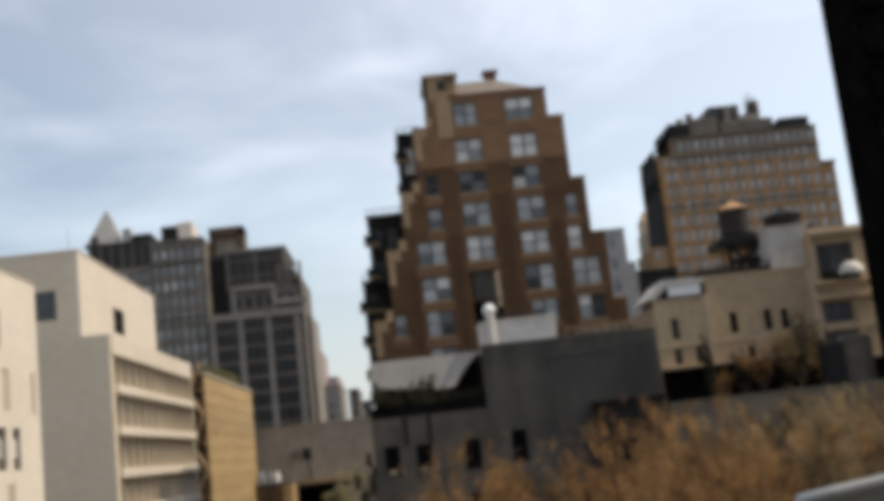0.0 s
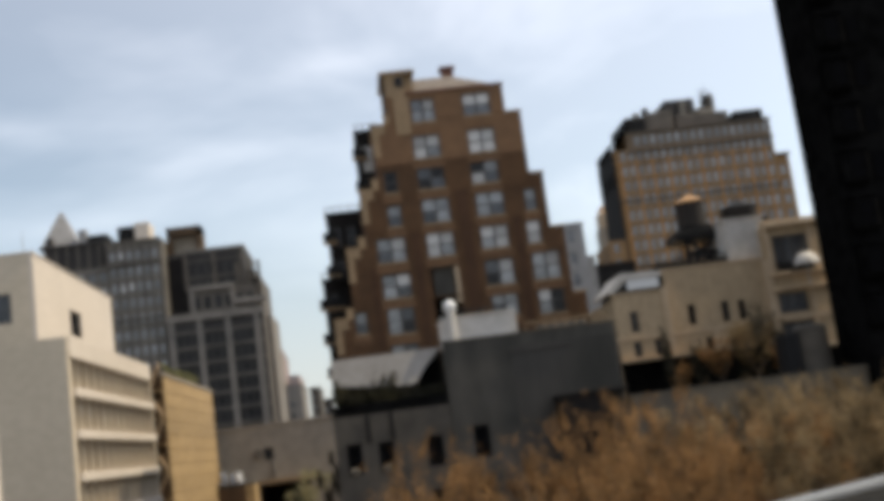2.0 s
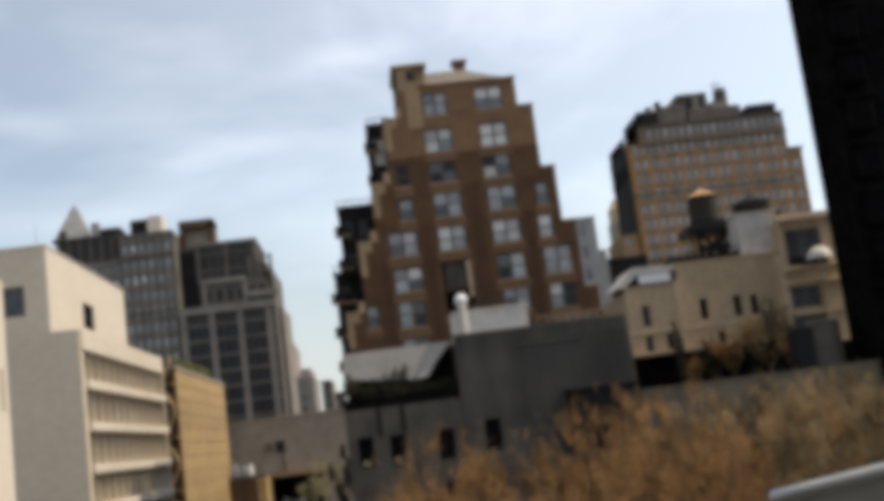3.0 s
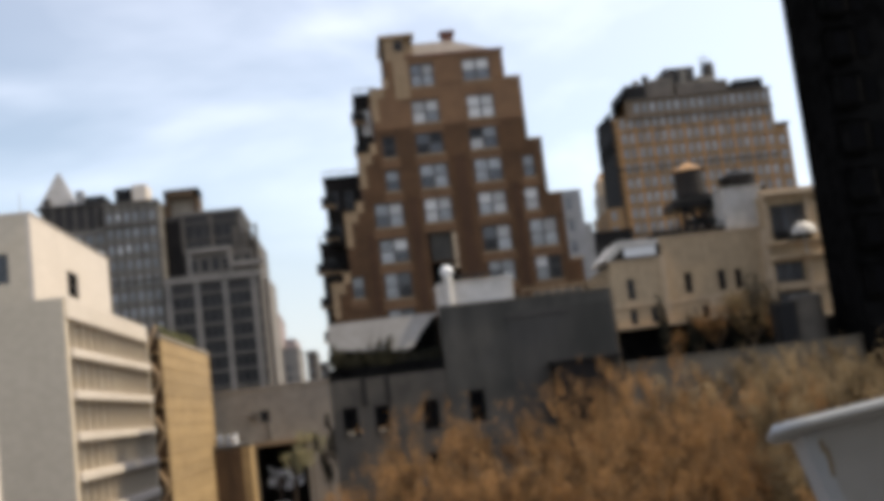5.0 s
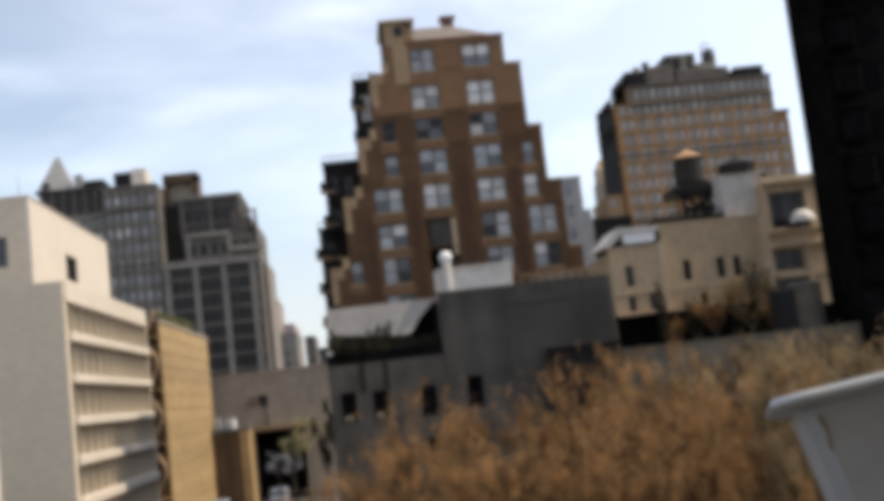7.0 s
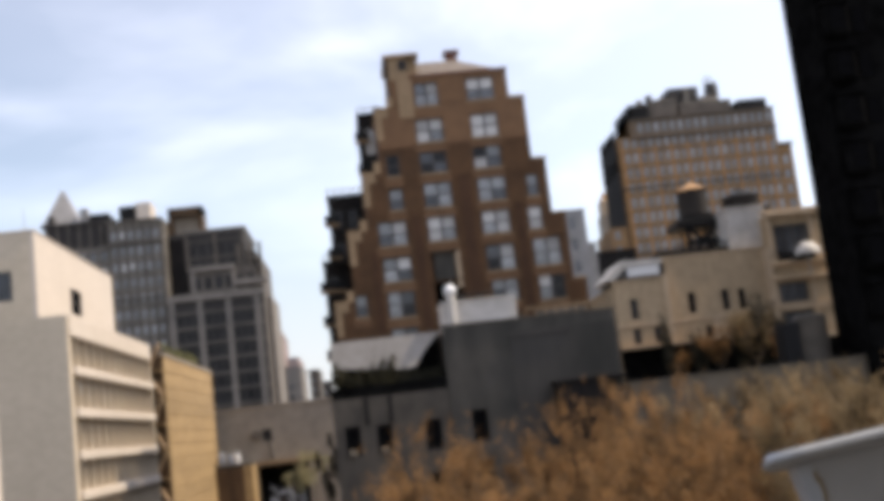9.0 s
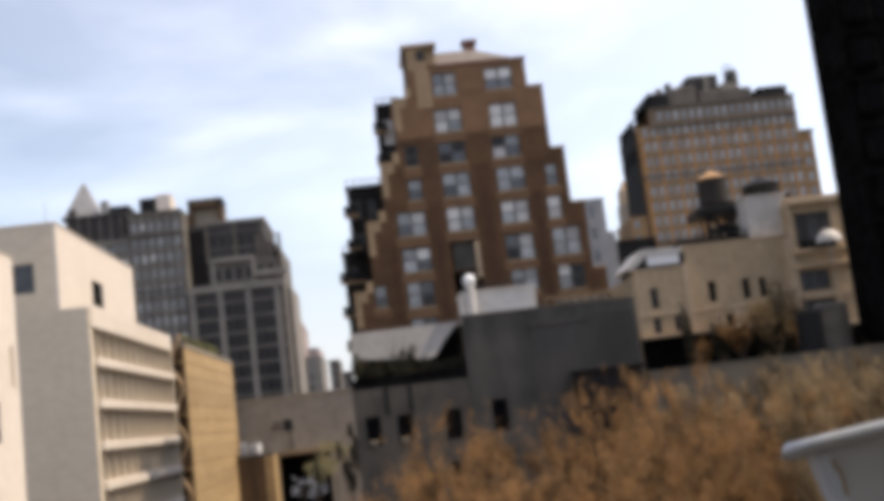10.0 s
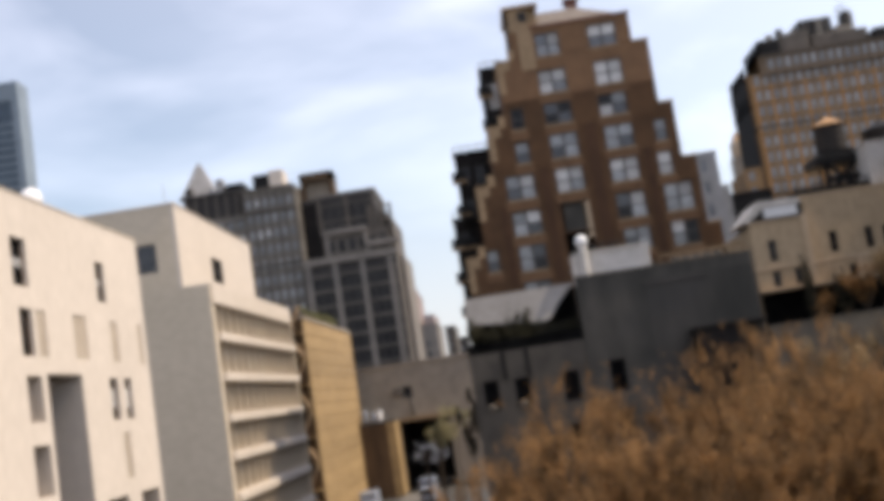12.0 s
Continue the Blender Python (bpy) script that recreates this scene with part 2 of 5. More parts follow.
M = {
    "white_stucco": surface("white_stucco", (0.567, 0.501, 0.435), (0.489, 0.431, 0.372), grain=2.0, stain=0.2, streak=0.7),
    "white_concrete": surface("white_concrete", (0.557, 0.473, 0.369), (0.474, 0.403, 0.309), grain=1.2, stain=0.15, streak=1.4),
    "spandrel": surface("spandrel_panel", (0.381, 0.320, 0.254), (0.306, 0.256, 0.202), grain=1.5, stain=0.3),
    "tan_stone": surface("tan_stone", (0.324, 0.219, 0.106), (0.244, 0.161, 0.076), grain=0.35, stain=0.12, streak=3.5, vary=0.09),
    "brown_brick": brick("brown_brick", (0.201, 0.107, 0.054), (0.105, 0.056, 0.029), (0.158, 0.106, 0.069)),
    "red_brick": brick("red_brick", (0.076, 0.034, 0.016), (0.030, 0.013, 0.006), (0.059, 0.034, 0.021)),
    "dark_red_brick": brick("umber_brick", (0.112, 0.054, 0.023), (0.044, 0.022, 0.010), (0.077, 0.046, 0.026)),
    # near-black: shade put into the colour of flanks, wings and entrance; also dark walls
    "black_stone": surface("dark_and_shaded_stone", (0.015, 0.013, 0.012), (0.008, 0.007, 0.007), grain=1.0, stain=0.4, spec=0.15),
    "orange_brick": brick("orange_brick", (0.262, 0.150, 0.068), (0.148, 0.082, 0.038), (0.225, 0.165, 0.105)),
    "ochre_brick": brick("ochre_brick", (0.400, 0.205, 0.075), (0.270, 0.130, 0.048), (0.300, 0.190, 0.100)),
    "tan_brick": surface("tan_brick", (0.460, 0.341, 0.220), (0.333, 0.248, 0.158), grain=2.5, stain=0.3, streak=0.5),
    "coping": surface("limestone_coping", (0.312, 0.209, 0.123), (0.220, 0.151, 0.087), grain=2.0, stain=0.4),
    "beige_stone": surface("beige_stone", (0.497, 0.378, 0.262), (0.401, 0.301, 0.203), grain=1.0, stain=0.4),
    "grey_stucco": surface("grey_stucco", (0.077, 0.069, 0.060), (0.031, 0.030, 0.025), grain=0.6, stain=0.16, streak=0.5),
    "grey_concrete": surface("grey_concrete", (0.083, 0.071, 0.057), (0.044, 0.038, 0.031), grain=0.8, stain=0.3),
    "light_grey": surface("light_grey_wall", (0.297, 0.253, 0.202), (0.220, 0.187, 0.150), grain=0.8, stain=0.3),
    "white_paint": surface("white_paint", (0.539, 0.510, 0.480), (0.412, 0.390, 0.359), grain=1.5, stain=0.5, rough=0.6),
    # near-black brick that carries deep shade in its colour
    "dark_brick": surface("shade_black_brick", (0.008, 0.008, 0.008), (0.003, 0.003, 0.003), rough=1.0, grain=1.2, stain=0.3, spec=0.0),
    "pane_pale": glass("pale_curtained_glass", (0.25, 0.215, 0.18), rough=0.3, spec=0.3, vary=0.15),
    "black_metal": surface("black_metal", (0.011, 0.011, 0.012), (0.006, 0.006, 0.006), rough=0.6, grain=5, spec=0.15),
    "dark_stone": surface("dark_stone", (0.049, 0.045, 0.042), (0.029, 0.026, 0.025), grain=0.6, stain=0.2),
    "mid_stone": surface("mid_stone", (0.118, 0.101, 0.085), (0.073, 0.063, 0.054), grain=0.5, stain=0.2),
    "tower_brick": surface("weathered_brick", (0.100, 0.084, 0.070), (0.057, 0.049, 0.040), grain=0.5, stain=0.15),
    "slate": surface("grey_slate", (0.257, 0.252, 0.252), (0.198, 0.193, 0.188), grain=0.8, stain=0.3, rough=0.5),
    "rust_brick": surface("rust_brick", (0.16, 0.065, 0.045), (0.10, 0.045, 0.03), grain=2, stain=0.5),
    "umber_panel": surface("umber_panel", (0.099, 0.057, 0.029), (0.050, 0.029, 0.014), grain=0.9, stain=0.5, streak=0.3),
    "pale_stone": surface("pale_stone", (0.200, 0.177, 0.156), (0.147, 0.132, 0.116), grain=0.5, stain=0.2),
    "ash_brick": surface("ash_grey_brick", (0.203, 0.182, 0.154), (0.091, 0.081, 0.070), grain=0.9, stain=0.25),
    # red brick with the haze of distance mixed into its colour
    "hazy_rose": surface("hazed_rose_brick", (0.292, 0.227, 0.214), (0.223, 0.176, 0.163), grain=0.3, stain=0.1),
    "pane_dim": glass("dim_window_glass", (0.023, 0.023, 0.023), rough=0.3, spec=0.2, vary=0.4),
    "pane_grey": glass("curtained_grey_glass", (0.319, 0.328, 0.337), vary=0.35),
    "roof_tile": surface("grey_beige_roof_tile", (0.198, 0.167, 0.144), (0.135, 0.113, 0.099), grain=3, stain=0.6),
    "roof": surface("tar_roof", (0.10, 0.095, 0.09), (0.06, 0.058, 0.055), grain=1.5, stain=0.3),
    "asphalt": surface("asphalt", (0.055, 0.053, 0.05), (0.035, 0.034, 0.033), grain=8, stain=0.2, rough=0.9),
    "pavement": surface("pavement_concrete", (0.130, 0.125, 0.115), (0.090, 0.085, 0.080), grain=4, stain=0.4),
    "window_frame": surface("window_frame", (0.270, 0.263, 0.255), (0.207, 0.199, 0.191), rough=0.5, grain=4),
    "dark_frame": surface("dark_frame", (0.07, 0.065, 0.06), (0.045, 0.04, 0.04), rough=0.5, grain=4),
    "blind": surface("pale_blind", (0.499, 0.493, 0.478), (0.404, 0.398, 0.391), rough=0.6, grain=6, vary=0.35),
    "pane": glass("window_glass", (0.20, 0.21, 0.22), vary=0.7),
    "pane_dark": glass("dark_window_glass", (0.022, 0.022, 0.024), rough=0.2, spec=0.2, vary=0.6),
    "pane_black": surface("unlit_glass", (0.004, 0.004, 0.005), (0.003, 0.003, 0.003), rough=0.8, spec=0.03),
    "pane_blue": glass("blue_grey_glass", (0.152, 0.160, 0.176), vary=0.3),
    # glass and cladding of the far tower, lightened in colour for haze
    "tower_glass": glass("tower_glass", (0.072, 0.104, 0.136), rough=0.12, vary=0.2),
    "tower_frame": surface("slate_blue_cladding", (0.189, 0.234, 0.272), (0.139, 0.176, 0.209), rough=0.4, grain=0.3, stain=0.1),
    "steel": surface("pale_steel", (0.34, 0.37, 0.40), (0.26, 0.29, 0.32), rough=0.4, grain=1, stain=0.1),
    "tank_wood": surface("tank_cedar", (0.034, 0.027, 0.022), (0.018, 0.014, 0.012), grain=3, stain=0.8, streak=0.15),
    "tank_roof": surface("tank_roof", (0.42, 0.245, 0.12), (0.30, 0.17, 0.085), grain=3, stain=0.8),
    "canvas": surface("grey_white_canvas", (0.301, 0.283, 0.265), (0.240, 0.224, 0.208), grain=2, stain=0.6, rough=0.9),
    "bark": surface("grey_brown_bark", (0.13, 0.095, 0.065), (0.07, 0.05, 0.035), grain=9, stain=1.2, streak=0.3, bump=0.5),
    "twig": surface("twig_bark", (0.120, 0.070, 0.034), (0.050, 0.030, 0.016), grain=6, stain=1.5),
    "bud": surface("russet_buds", (0.450, 0.252, 0.108), (0.045, 0.027, 0.012), grain=0.9, stain=0.35, rough=0.7, mix=0.5),
    "bud_tan": surface("tan_buds", (0.395, 0.285, 0.160), (0.050, 0.035, 0.016), grain=0.9, stain=0.35, rough=0.7, mix=0.5),
    "taupe_concrete": surface("taupe_concrete", (0.129, 0.107, 0.079), (0.073, 0.062, 0.048), grain=0.8, stain=0.25, streak=0.5),
    "darker_stucco": surface("darker_grey_stucco", (0.055, 0.050, 0.045), (0.023, 0.023, 0.020), grain=0.5, stain=0.2, streak=0.3),
    "stone_grey_brick": brick("stone_grey_brick", (0.184, 0.129, 0.084), (0.102, 0.074, 0.051), (0.180, 0.145, 0.112)),
    "shade_glass": glass("shaded_sash_glass", (0.075, 0.080, 0.090), rough=0.12, spec=0.45, vary=0.3),
    "leaf_green": surface("dark_evergreen", (0.021, 0.019, 0.007), (0.005, 0.005, 0.003), grain=4, stain=1.5),
    "leaf_olive": surface("olive_shrub_leaves", (0.045, 0.038, 0.013), (0.012, 0.011, 0.005), grain=3, stain=1.2),
    "leaf_moss": surface("mossy_roof_leaves", (0.150, 0.145, 0.055), (0.070, 0.068, 0.028), grain=3, stain=1.0),
    "leaf_fresh": surface("fresh_yellow_leaves", (0.425, 0.388, 0.234), (0.275, 0.250, 0.153), grain=3, stain=1.0),
    "planter": surface("grey_plastic", (0.393, 0.424, 0.467), (0.348, 0.378, 0.414), rough=0.45, grain=40, stain=5, bump=0.03),
    "rust_stain": surface("rust_stain", (0.30, 0.25, 0.17), (0.24, 0.20, 0.14), rough=0.7, grain=60, stain=20),
    "soil": surface("potting_soil", (0.05, 0.035, 0.025), (0.02, 0.015, 0.01), grain=60, stain=20, bump=0.6),
    "car_white": surface("white_car_paint", (0.75, 0.75, 0.76), (0.7, 0.7, 0.7), rough=0.25, grain=2),
    "car_silver": surface("silver_car_paint", (0.252, 0.279, 0.330), (0.216, 0.236, 0.277), rough=0.25, grain=2),
    "rubber": surface("tyre_rubber", (0.02, 0.02, 0.02), (0.012, 0.012, 0.012), rough=0.8),
}

# thin buds and leaves let light through
for key in ("bud", "bud_tan", "leaf_fresh"):
    n, l = M[key].node_tree.nodes, M[key].node_tree.links
    tr, mx = n.new("ShaderNodeBsdfTranslucent"), n.new("ShaderNodeMixShader")
    mx.inputs["Fac"].default_value = 0.5
    l.new(n["Principled BSDF"].inputs["Base Color"].links[0].from_socket, tr.inputs["Color"])
    l.new(n["Principled BSDF"].outputs[0], mx.inputs[1])
    l.new(tr.outputs[0], mx.inputs[2])
    l.new(mx.outputs[0], n["Material Output"].inputs["Surface"])


# ---- builders ----
def mesh_from(bm, name, mat):
    me = bpy.data.meshes.new(name)
    bm.to_mesh(me)
    bm.free()
    me.materials.append(M[mat])
    return me


def part(name, bm, mat, parent=None, label="", m=None):
    """Links a bmesh (or a shared mesh) as one object under a thing or a part."""
    me = bm if isinstance(bm, bpy.types.Mesh) else mesh_from(bm, name, mat)
    ob = new(name, me)
    if parent:
        ob.parent = parent
        if parent.parent is None:
            ob.matrix_parent_inverse = parent.matrix_basis.inverted()
    if m is not None:
        ob.matrix_basis = m
    return tagged(ob, label)


def thing(name, m, label, category, group="", kind=""):
    ob = new(name)
    ob.empty_display_size = 0.5
    ob.matrix_basis = m
    return tagged(ob, label, category, group, kind)


def box(bm, x0, x1, y0, y1, z0, z1, bev=0.0):
    r = bmesh.ops.create_cube(bm, size=1.0)
    vs = r["verts"]
    for v in vs:
        v.co = Vector((x0 + (v.co.x + 0.5) * (x1 - x0), y0 + (v.co.y + 0.5) * (y1 - y0), z0 + (v.co.z + 0.5) * (z1 - z0)))
    if bev:
        es = list({e for v in vs for e in v.link_edges})
        bmesh.ops.bevel(bm, geom=es, offset=bev, segments=1, affect="EDGES")
    return bm


def boxes(*dims, bev=0.0):
    bm = bmesh.new()
    for d in dims:
        box(bm, *d, bev=bev)
    return bm


def cone(bm, p, r0, r1, h, seg=16):
    bmesh.ops.create_cone(bm, cap_ends=True, segments=seg, radius1=r0, radius2=max(r1, 0.001), depth=h, matrix=Matrix.Translation((p[0], p[1], p[2] + h / 2)))
    return bm


def tube(bm, a, b, r0, r1, seg=6):
    a, b = Vector(a), Vector(b)
    d = b - a
    m = Matrix.Translation((a + b) / 2) @ d.to_track_quat("Z", "Y").to_matrix().to_4x4()
    bmesh.ops.create_cone(bm, cap_ends=True, segments=seg, radius1=r0, radius2=r1, depth=d.length, matrix=m)
    return bm


def pierced(u0, u1, v0, v1, holes, thick=0.35):
    """A wall in the plane of u and v, its face at depth 0, with openings (u0, u1, v0, v1, ...) cut through it: one welded mesh."""
    def lines(lo, hi, vals):
        out = [lo]
        for v in sorted(vals):
            if out[-1] + 1e-3 < v < hi - 1e-3:
                out.append(v)
        return out + [hi]

    us = lines(u0, u1, [h[k] for h in holes for k in (0, 1)])
    vs = lines(v0, v1, [h[k] for h in holes for k in (2, 3)])
    nu, nv = len(us) - 1, len(vs) - 1
    solid = [[True] * nv for _ in range(nu)]
    for h in holes:
        for i in range(nu):
            if h[0] < (us[i] + us[i + 1]) / 2 < h[1]:
                for j in range(nv):
                    if h[2] < (vs[j] + vs[j + 1]) / 2 < h[3]:
                        solid[i][j] = False
    bm, made = bmesh.new(), {}

    def vert(i, j, k):
        if (i, j, k) not in made:
            made[i, j, k] = bm.verts.new((us[i], k * thick, vs[j]))
        return made[i, j, k]

    def full(i, j):
        return 0 <= i < nu and 0 <= j < nv and solid[i][j]

    for i in range(nu):
        for j in range(nv):
            if not solid[i][j]:
                continue
            bm.faces.new([vert(i, j, 0), vert(i + 1, j, 0), vert(i + 1, j + 1, 0), vert(i, j + 1, 0)])
            bm.faces.new([vert(i, j + 1, 1), vert(i + 1, j + 1, 1), vert(i + 1, j, 1), vert(i, j, 1)])
            if not full(i - 1, j):
                bm.faces.new([vert(i, j, 1), vert(i, j, 0), vert(i, j + 1, 0), vert(i, j + 1, 1)])
            if not full(i + 1, j):
                bm.faces.new([vert(i + 1, j, 0), vert(i + 1, j, 1), vert(i + 1, j + 1, 1), vert(i + 1, j + 1, 0)])
            if not full(i, j - 1):
                bm.faces.new([vert(i, j, 0), vert(i, j, 1), vert(i + 1, j, 1), vert(i + 1, j, 0)])
            if not full(i, j + 1):
                bm.faces.new([vert(i, j + 1, 1), vert(i, j + 1, 0), vert(i + 1, j + 1, 0), vert(i + 1, j + 1, 1)])
    return bm


FACING = {"front": 0, "street": 90, "left": -90}
CACHE = {}


def window(parent, h, m, frame_mat="window_frame", pane_mat="pane", lights=2, depth=0.14, blind=0.0, rnd=None):
    """A window in the opening h of a wall: a frame with mullions, a pane in each light, perhaps a blind half down."""
    w, ht = round(h[1] - h[0], 2), round(h[3] - h[2], 2)
    key = ("frame", w, ht, lights, frame_mat)
    if key not in CACHE:
        t = min(0.09, w * 0.09)
        lw = (w - t) / lights
        lit = [(t + k * lw, (k + 1) * lw, v, v2) for k in range(lights) for v, v2 in ((t, ht * 0.5 - t / 5), (ht * 0.5 + t / 5, ht - t))]
        bm = pierced(0, w, 0, ht, lit, 0.08)
        CACHE[key] = mesh_from(bm, "window", frame_mat)
    fr = part("window", CACHE[key], "", parent, m=m @ Matrix.Translation((h[0], depth, h[2])))
    for i in range(lights):
        key = ("pane", w, ht, lights, pane_mat)
        if key not in CACHE:
            CACHE[key] = mesh_from(boxes((0.03, w / lights - 0.03, 0.045, 0.055, 0.03, ht - 0.03)), "pane", pane_mat)
        part("pane", CACHE[key], "", fr, m=Matrix.Translation((w * i / lights, 0, 0)))
        if rnd and rnd.random() < blind:
            drop = rnd.choice((0.5, 0.75, 0.96))
            key = ("blind", w, ht, lights, drop)
            if key not in CACHE:
                CACHE[key] = mesh_from(boxes((0.06, w / lights - 0.06, 0.02, 0.035, ht * (1 - drop), ht - 0.05)), "blind", "blind")
            part("blind", CACHE[key], "", fr, m=Matrix.Translation((w * i / lights, 0, 0)))
    return fr


TONES = {"w": "blind", "g": "pane_grey", "b": "pane_blue", "d": "shade_glass", "k": "pane_dark"}


def sash_window(parent, h, m, look_of, depth=0.18, sill="coping"):
    """A brick-tower window: a stout frame, and in every light an upper and a lower sash whose panes show blinds, curtains or gloom.
    look_of: one word of two tones for each light, upper then lower."""
    words = look_of.split()
    w, ht, n = round(h[1] - h[0], 2), round(h[3] - h[2], 2), len(words)
    t, mull = 0.11, 0.2
    lw = (w - 2 * t - (n - 1) * mull) / n
    spots = [(t + k * (lw + mull), t + k * (lw + mull) + lw) for k in range(n)]
    halves = ((t, ht * 0.5 - 0.05), (ht * 0.5 + 0.05, ht - t))
    key = ("sash", w, ht, n)
    if key not in CACHE:
        CACHE[key] = mesh_from(pierced(0, w, 0, ht, [(a, b, v, v2) for a, b in spots for v, v2 in halves], 0.12), "window", "dark_frame")
    fr = part("window", CACHE[key], "", parent, m=m @ Matrix.Translation((h[0], depth, h[2])))
    for (a, b), word in zip(spots, words):
        for tone, (v, v2) in zip((word[1], word[0]), halves):
            key = ("sash_pane", round(lw, 2), round(v2 - v, 2), tone)
            if key not in CACHE:
                CACHE[key] = mesh_from(boxes((-0.02, lw + 0.02, 0, 0.015, -0.02, v2 - v + 0.02)), "pane", TONES[tone])
            part("pane", CACHE[key], "", fr, m=Matrix.Translation((a, 0.05 if v > 1 else 0.07, v)))
    key = ("sill", w)
    if key not in CACHE:
        CACHE[key] = mesh_from(boxes((-0.1, w + 0.1, -0.24, 0.02, -0.16, 0.0)), "sill", sill)
    part("sill", CACHE[key], "", fr)
    return fr


def facade(parent, face, at, u0, u1, v0, v1, holes, mat, name="wall", thick=0.35, **win):
    """A pierced wall set into the building: facing front (-y), street (+x) or left (-x); holes that carry "w" get windows."""
    m = Matrix.Translation(at) @ Matrix.Rotation(radians(FACING[face]), 4, "Z")
    part(name, pierced(u0, u1, v0, v1, holes, thick), mat, parent, m=m)
    for h in holes:
        if len(h) == 4:
            window(parent, h, m, **win)
    return m


def grid(us, w, vs, h):
    return [(u, u + w, v, v + h) for v in vs for u in us]


def structure(name, bm, mat, label, category):
    ob = part(name, bm, mat)
    return tagged(ob, label, category, kind="structure")


def base(x, y, z=0.0):
    return Matrix.Translation((x, y, z))


# ---- ground and street ----
structure("ground", boxes((-2500, 2500, -300, 4500, -0.6, -0.15)), "asphalt", "dark grey asphalt ground between the city blocks", "ground")
structure("pavement", boxes((-17.5, -13.5, 1, 170, -0.15, 0.0), bev=0.02), "pavement", "pale concrete pavement along the white buildings", "pavement")
structure("pavement", boxes((-5.0, 55, 62, 79.9, -0.15, 0.0), bev=0.02), "pavement", "pale concrete pavement before the grey building", "pavement")


# ---- white building with deep window openings ----
def left_building():
    b = thing("apartment_building", base(-25, 45), "cream white stuccoed building with punched windows and deep loggias", "building")
    X, r = -20.0, random.Random(3)
    wins = [(46.25, 47.8, 21.3, 23.45), (56.2, 57.4, 21.3, 23.4), (46.5, 47.8, 18.25, 20.35),
            (56.55, 57.75, 15.2, 17.35), (58.75, 59.85, 15.2, 17.35), (37.5, 38.7, 21.2, 23.4), (37.5, 38.7, 18.25, 20.35)]
    niches = [(48.2, 49.2, 18.25, 20.35), (52.4, 54.1, 18.25, 20.4), (57.45, 58.5, 18.2, 20.35), (61.8, 62.55, 18.15, 20.4),
              (57.7, 58.7, 12.15, 14.5), (40.5, 41.7, 18.25, 20.4)]
    deep = [(46.6, 48.15, 15.4, 17.4), (48.75, 52.85, 2.0, 17.5), (46.55, 48.3, 12.2, 14.4), (54.5, 57.5, 8.6, 11.35), (59.5, 62.5, 8.6, 11.3),
            (40.0, 42.0, 12.2, 17.4)]
    m = base(X, 0) @ Matrix.Rotation(radians(90), 4, "Z")
    part("wall", pierced(28, 63.2, 0, 25.4, wins + niches + deep, 0.45), "white_stucco", b, m=m)
    for h in wins:
        # umber frames carry the shadow edges round the windows in their colour
        fr = window(b, h, m, "umber_panel", "pane_black", 1, 0.2, 0.0, r)
        w, ht = h[1] - h[0], h[3] - h[2]
        if h[2] != 18.25:
            # board across mid-window, added for the paler glass there
            part("blind", boxes((0.1, w - 0.08, 0.01, 0.04, ht * (0.3 if ht > 2.15 else 0.42), ht * (0.74 if ht > 2.15 else 0.6)), bev=0.005), "blind", fr, "pale board in place of the lighter glass mid-window")
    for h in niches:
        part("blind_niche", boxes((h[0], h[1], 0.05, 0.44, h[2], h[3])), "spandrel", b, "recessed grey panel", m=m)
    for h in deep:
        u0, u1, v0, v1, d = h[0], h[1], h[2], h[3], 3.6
        # dark stone and umber put the recess shade into back wall and soffit
        part("loggia_back", boxes((u0 - 0.2, u1 + 0.2, d, d + 0.2, v0 - 0.2, v1 + 0.2)), "dark_stone", b, "back wall of a deep recess, its shade in dark stone", m=m)
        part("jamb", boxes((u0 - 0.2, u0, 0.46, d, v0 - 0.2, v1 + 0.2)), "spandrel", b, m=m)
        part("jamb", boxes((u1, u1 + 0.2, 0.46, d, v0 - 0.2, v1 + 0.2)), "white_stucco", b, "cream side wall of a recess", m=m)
        part("soffit", boxes((u0, u1, 0.46, d, v1, v1 + 0.2)), "umber_panel", b, "soffit of a recess, its shade in umber", m=m)
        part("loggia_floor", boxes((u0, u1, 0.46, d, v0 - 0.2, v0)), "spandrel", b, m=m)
    part("wall", boxes((-34, -24.2, 28.4, 62.7, 0, 25.1)), "white_stucco", b)
    part("wall", boxes((-34, -20.45, 62.75, 63.2, 0, 25.4)), "white_stucco", b)
    part("roof", boxes((-34, -20.45, 28.4, 62.7, 25.1, 25.25)), "roof", b)
    part("coping", boxes((-20.5, -19.95, 28, 63.25, 25.4, 25.5), bev=0.03), "white_concrete", b)
    for y, s in ((52.4, 0.55),):
        dome = thing("roof_vent", base(-21.4, y, 25.25), "white domed roof ventilator on a white building", "vent")
        bm = bmesh.new()
        bmesh.ops.create_uvsphere(bm, u_segments=16, v_segments=10, radius=s, matrix=Matrix.Translation((-21.4, y, 26.25)))
        part("cowl", bm, "car_white", dome)
        part("shaft", cone(bmesh.new(), (-21.4, y, 25.25), 0.25, 0.25, 0.7), "steel", dome)
    hut = thing("roof_hatch", base(-21.6, 50.4, 25.25), "low rust-coloured roof hatch on a white building", "hatch")
    part("box", boxes((-22.4, -20.9, 49.3, 51.6, 25.25, 25.85), bev=0.05), "rust_brick", hut)
    part("lid", boxes((-22.5, -20.8, 49.2, 51.7, 25.85, 25.95), bev=0.02), "roof", hut)


left_building()


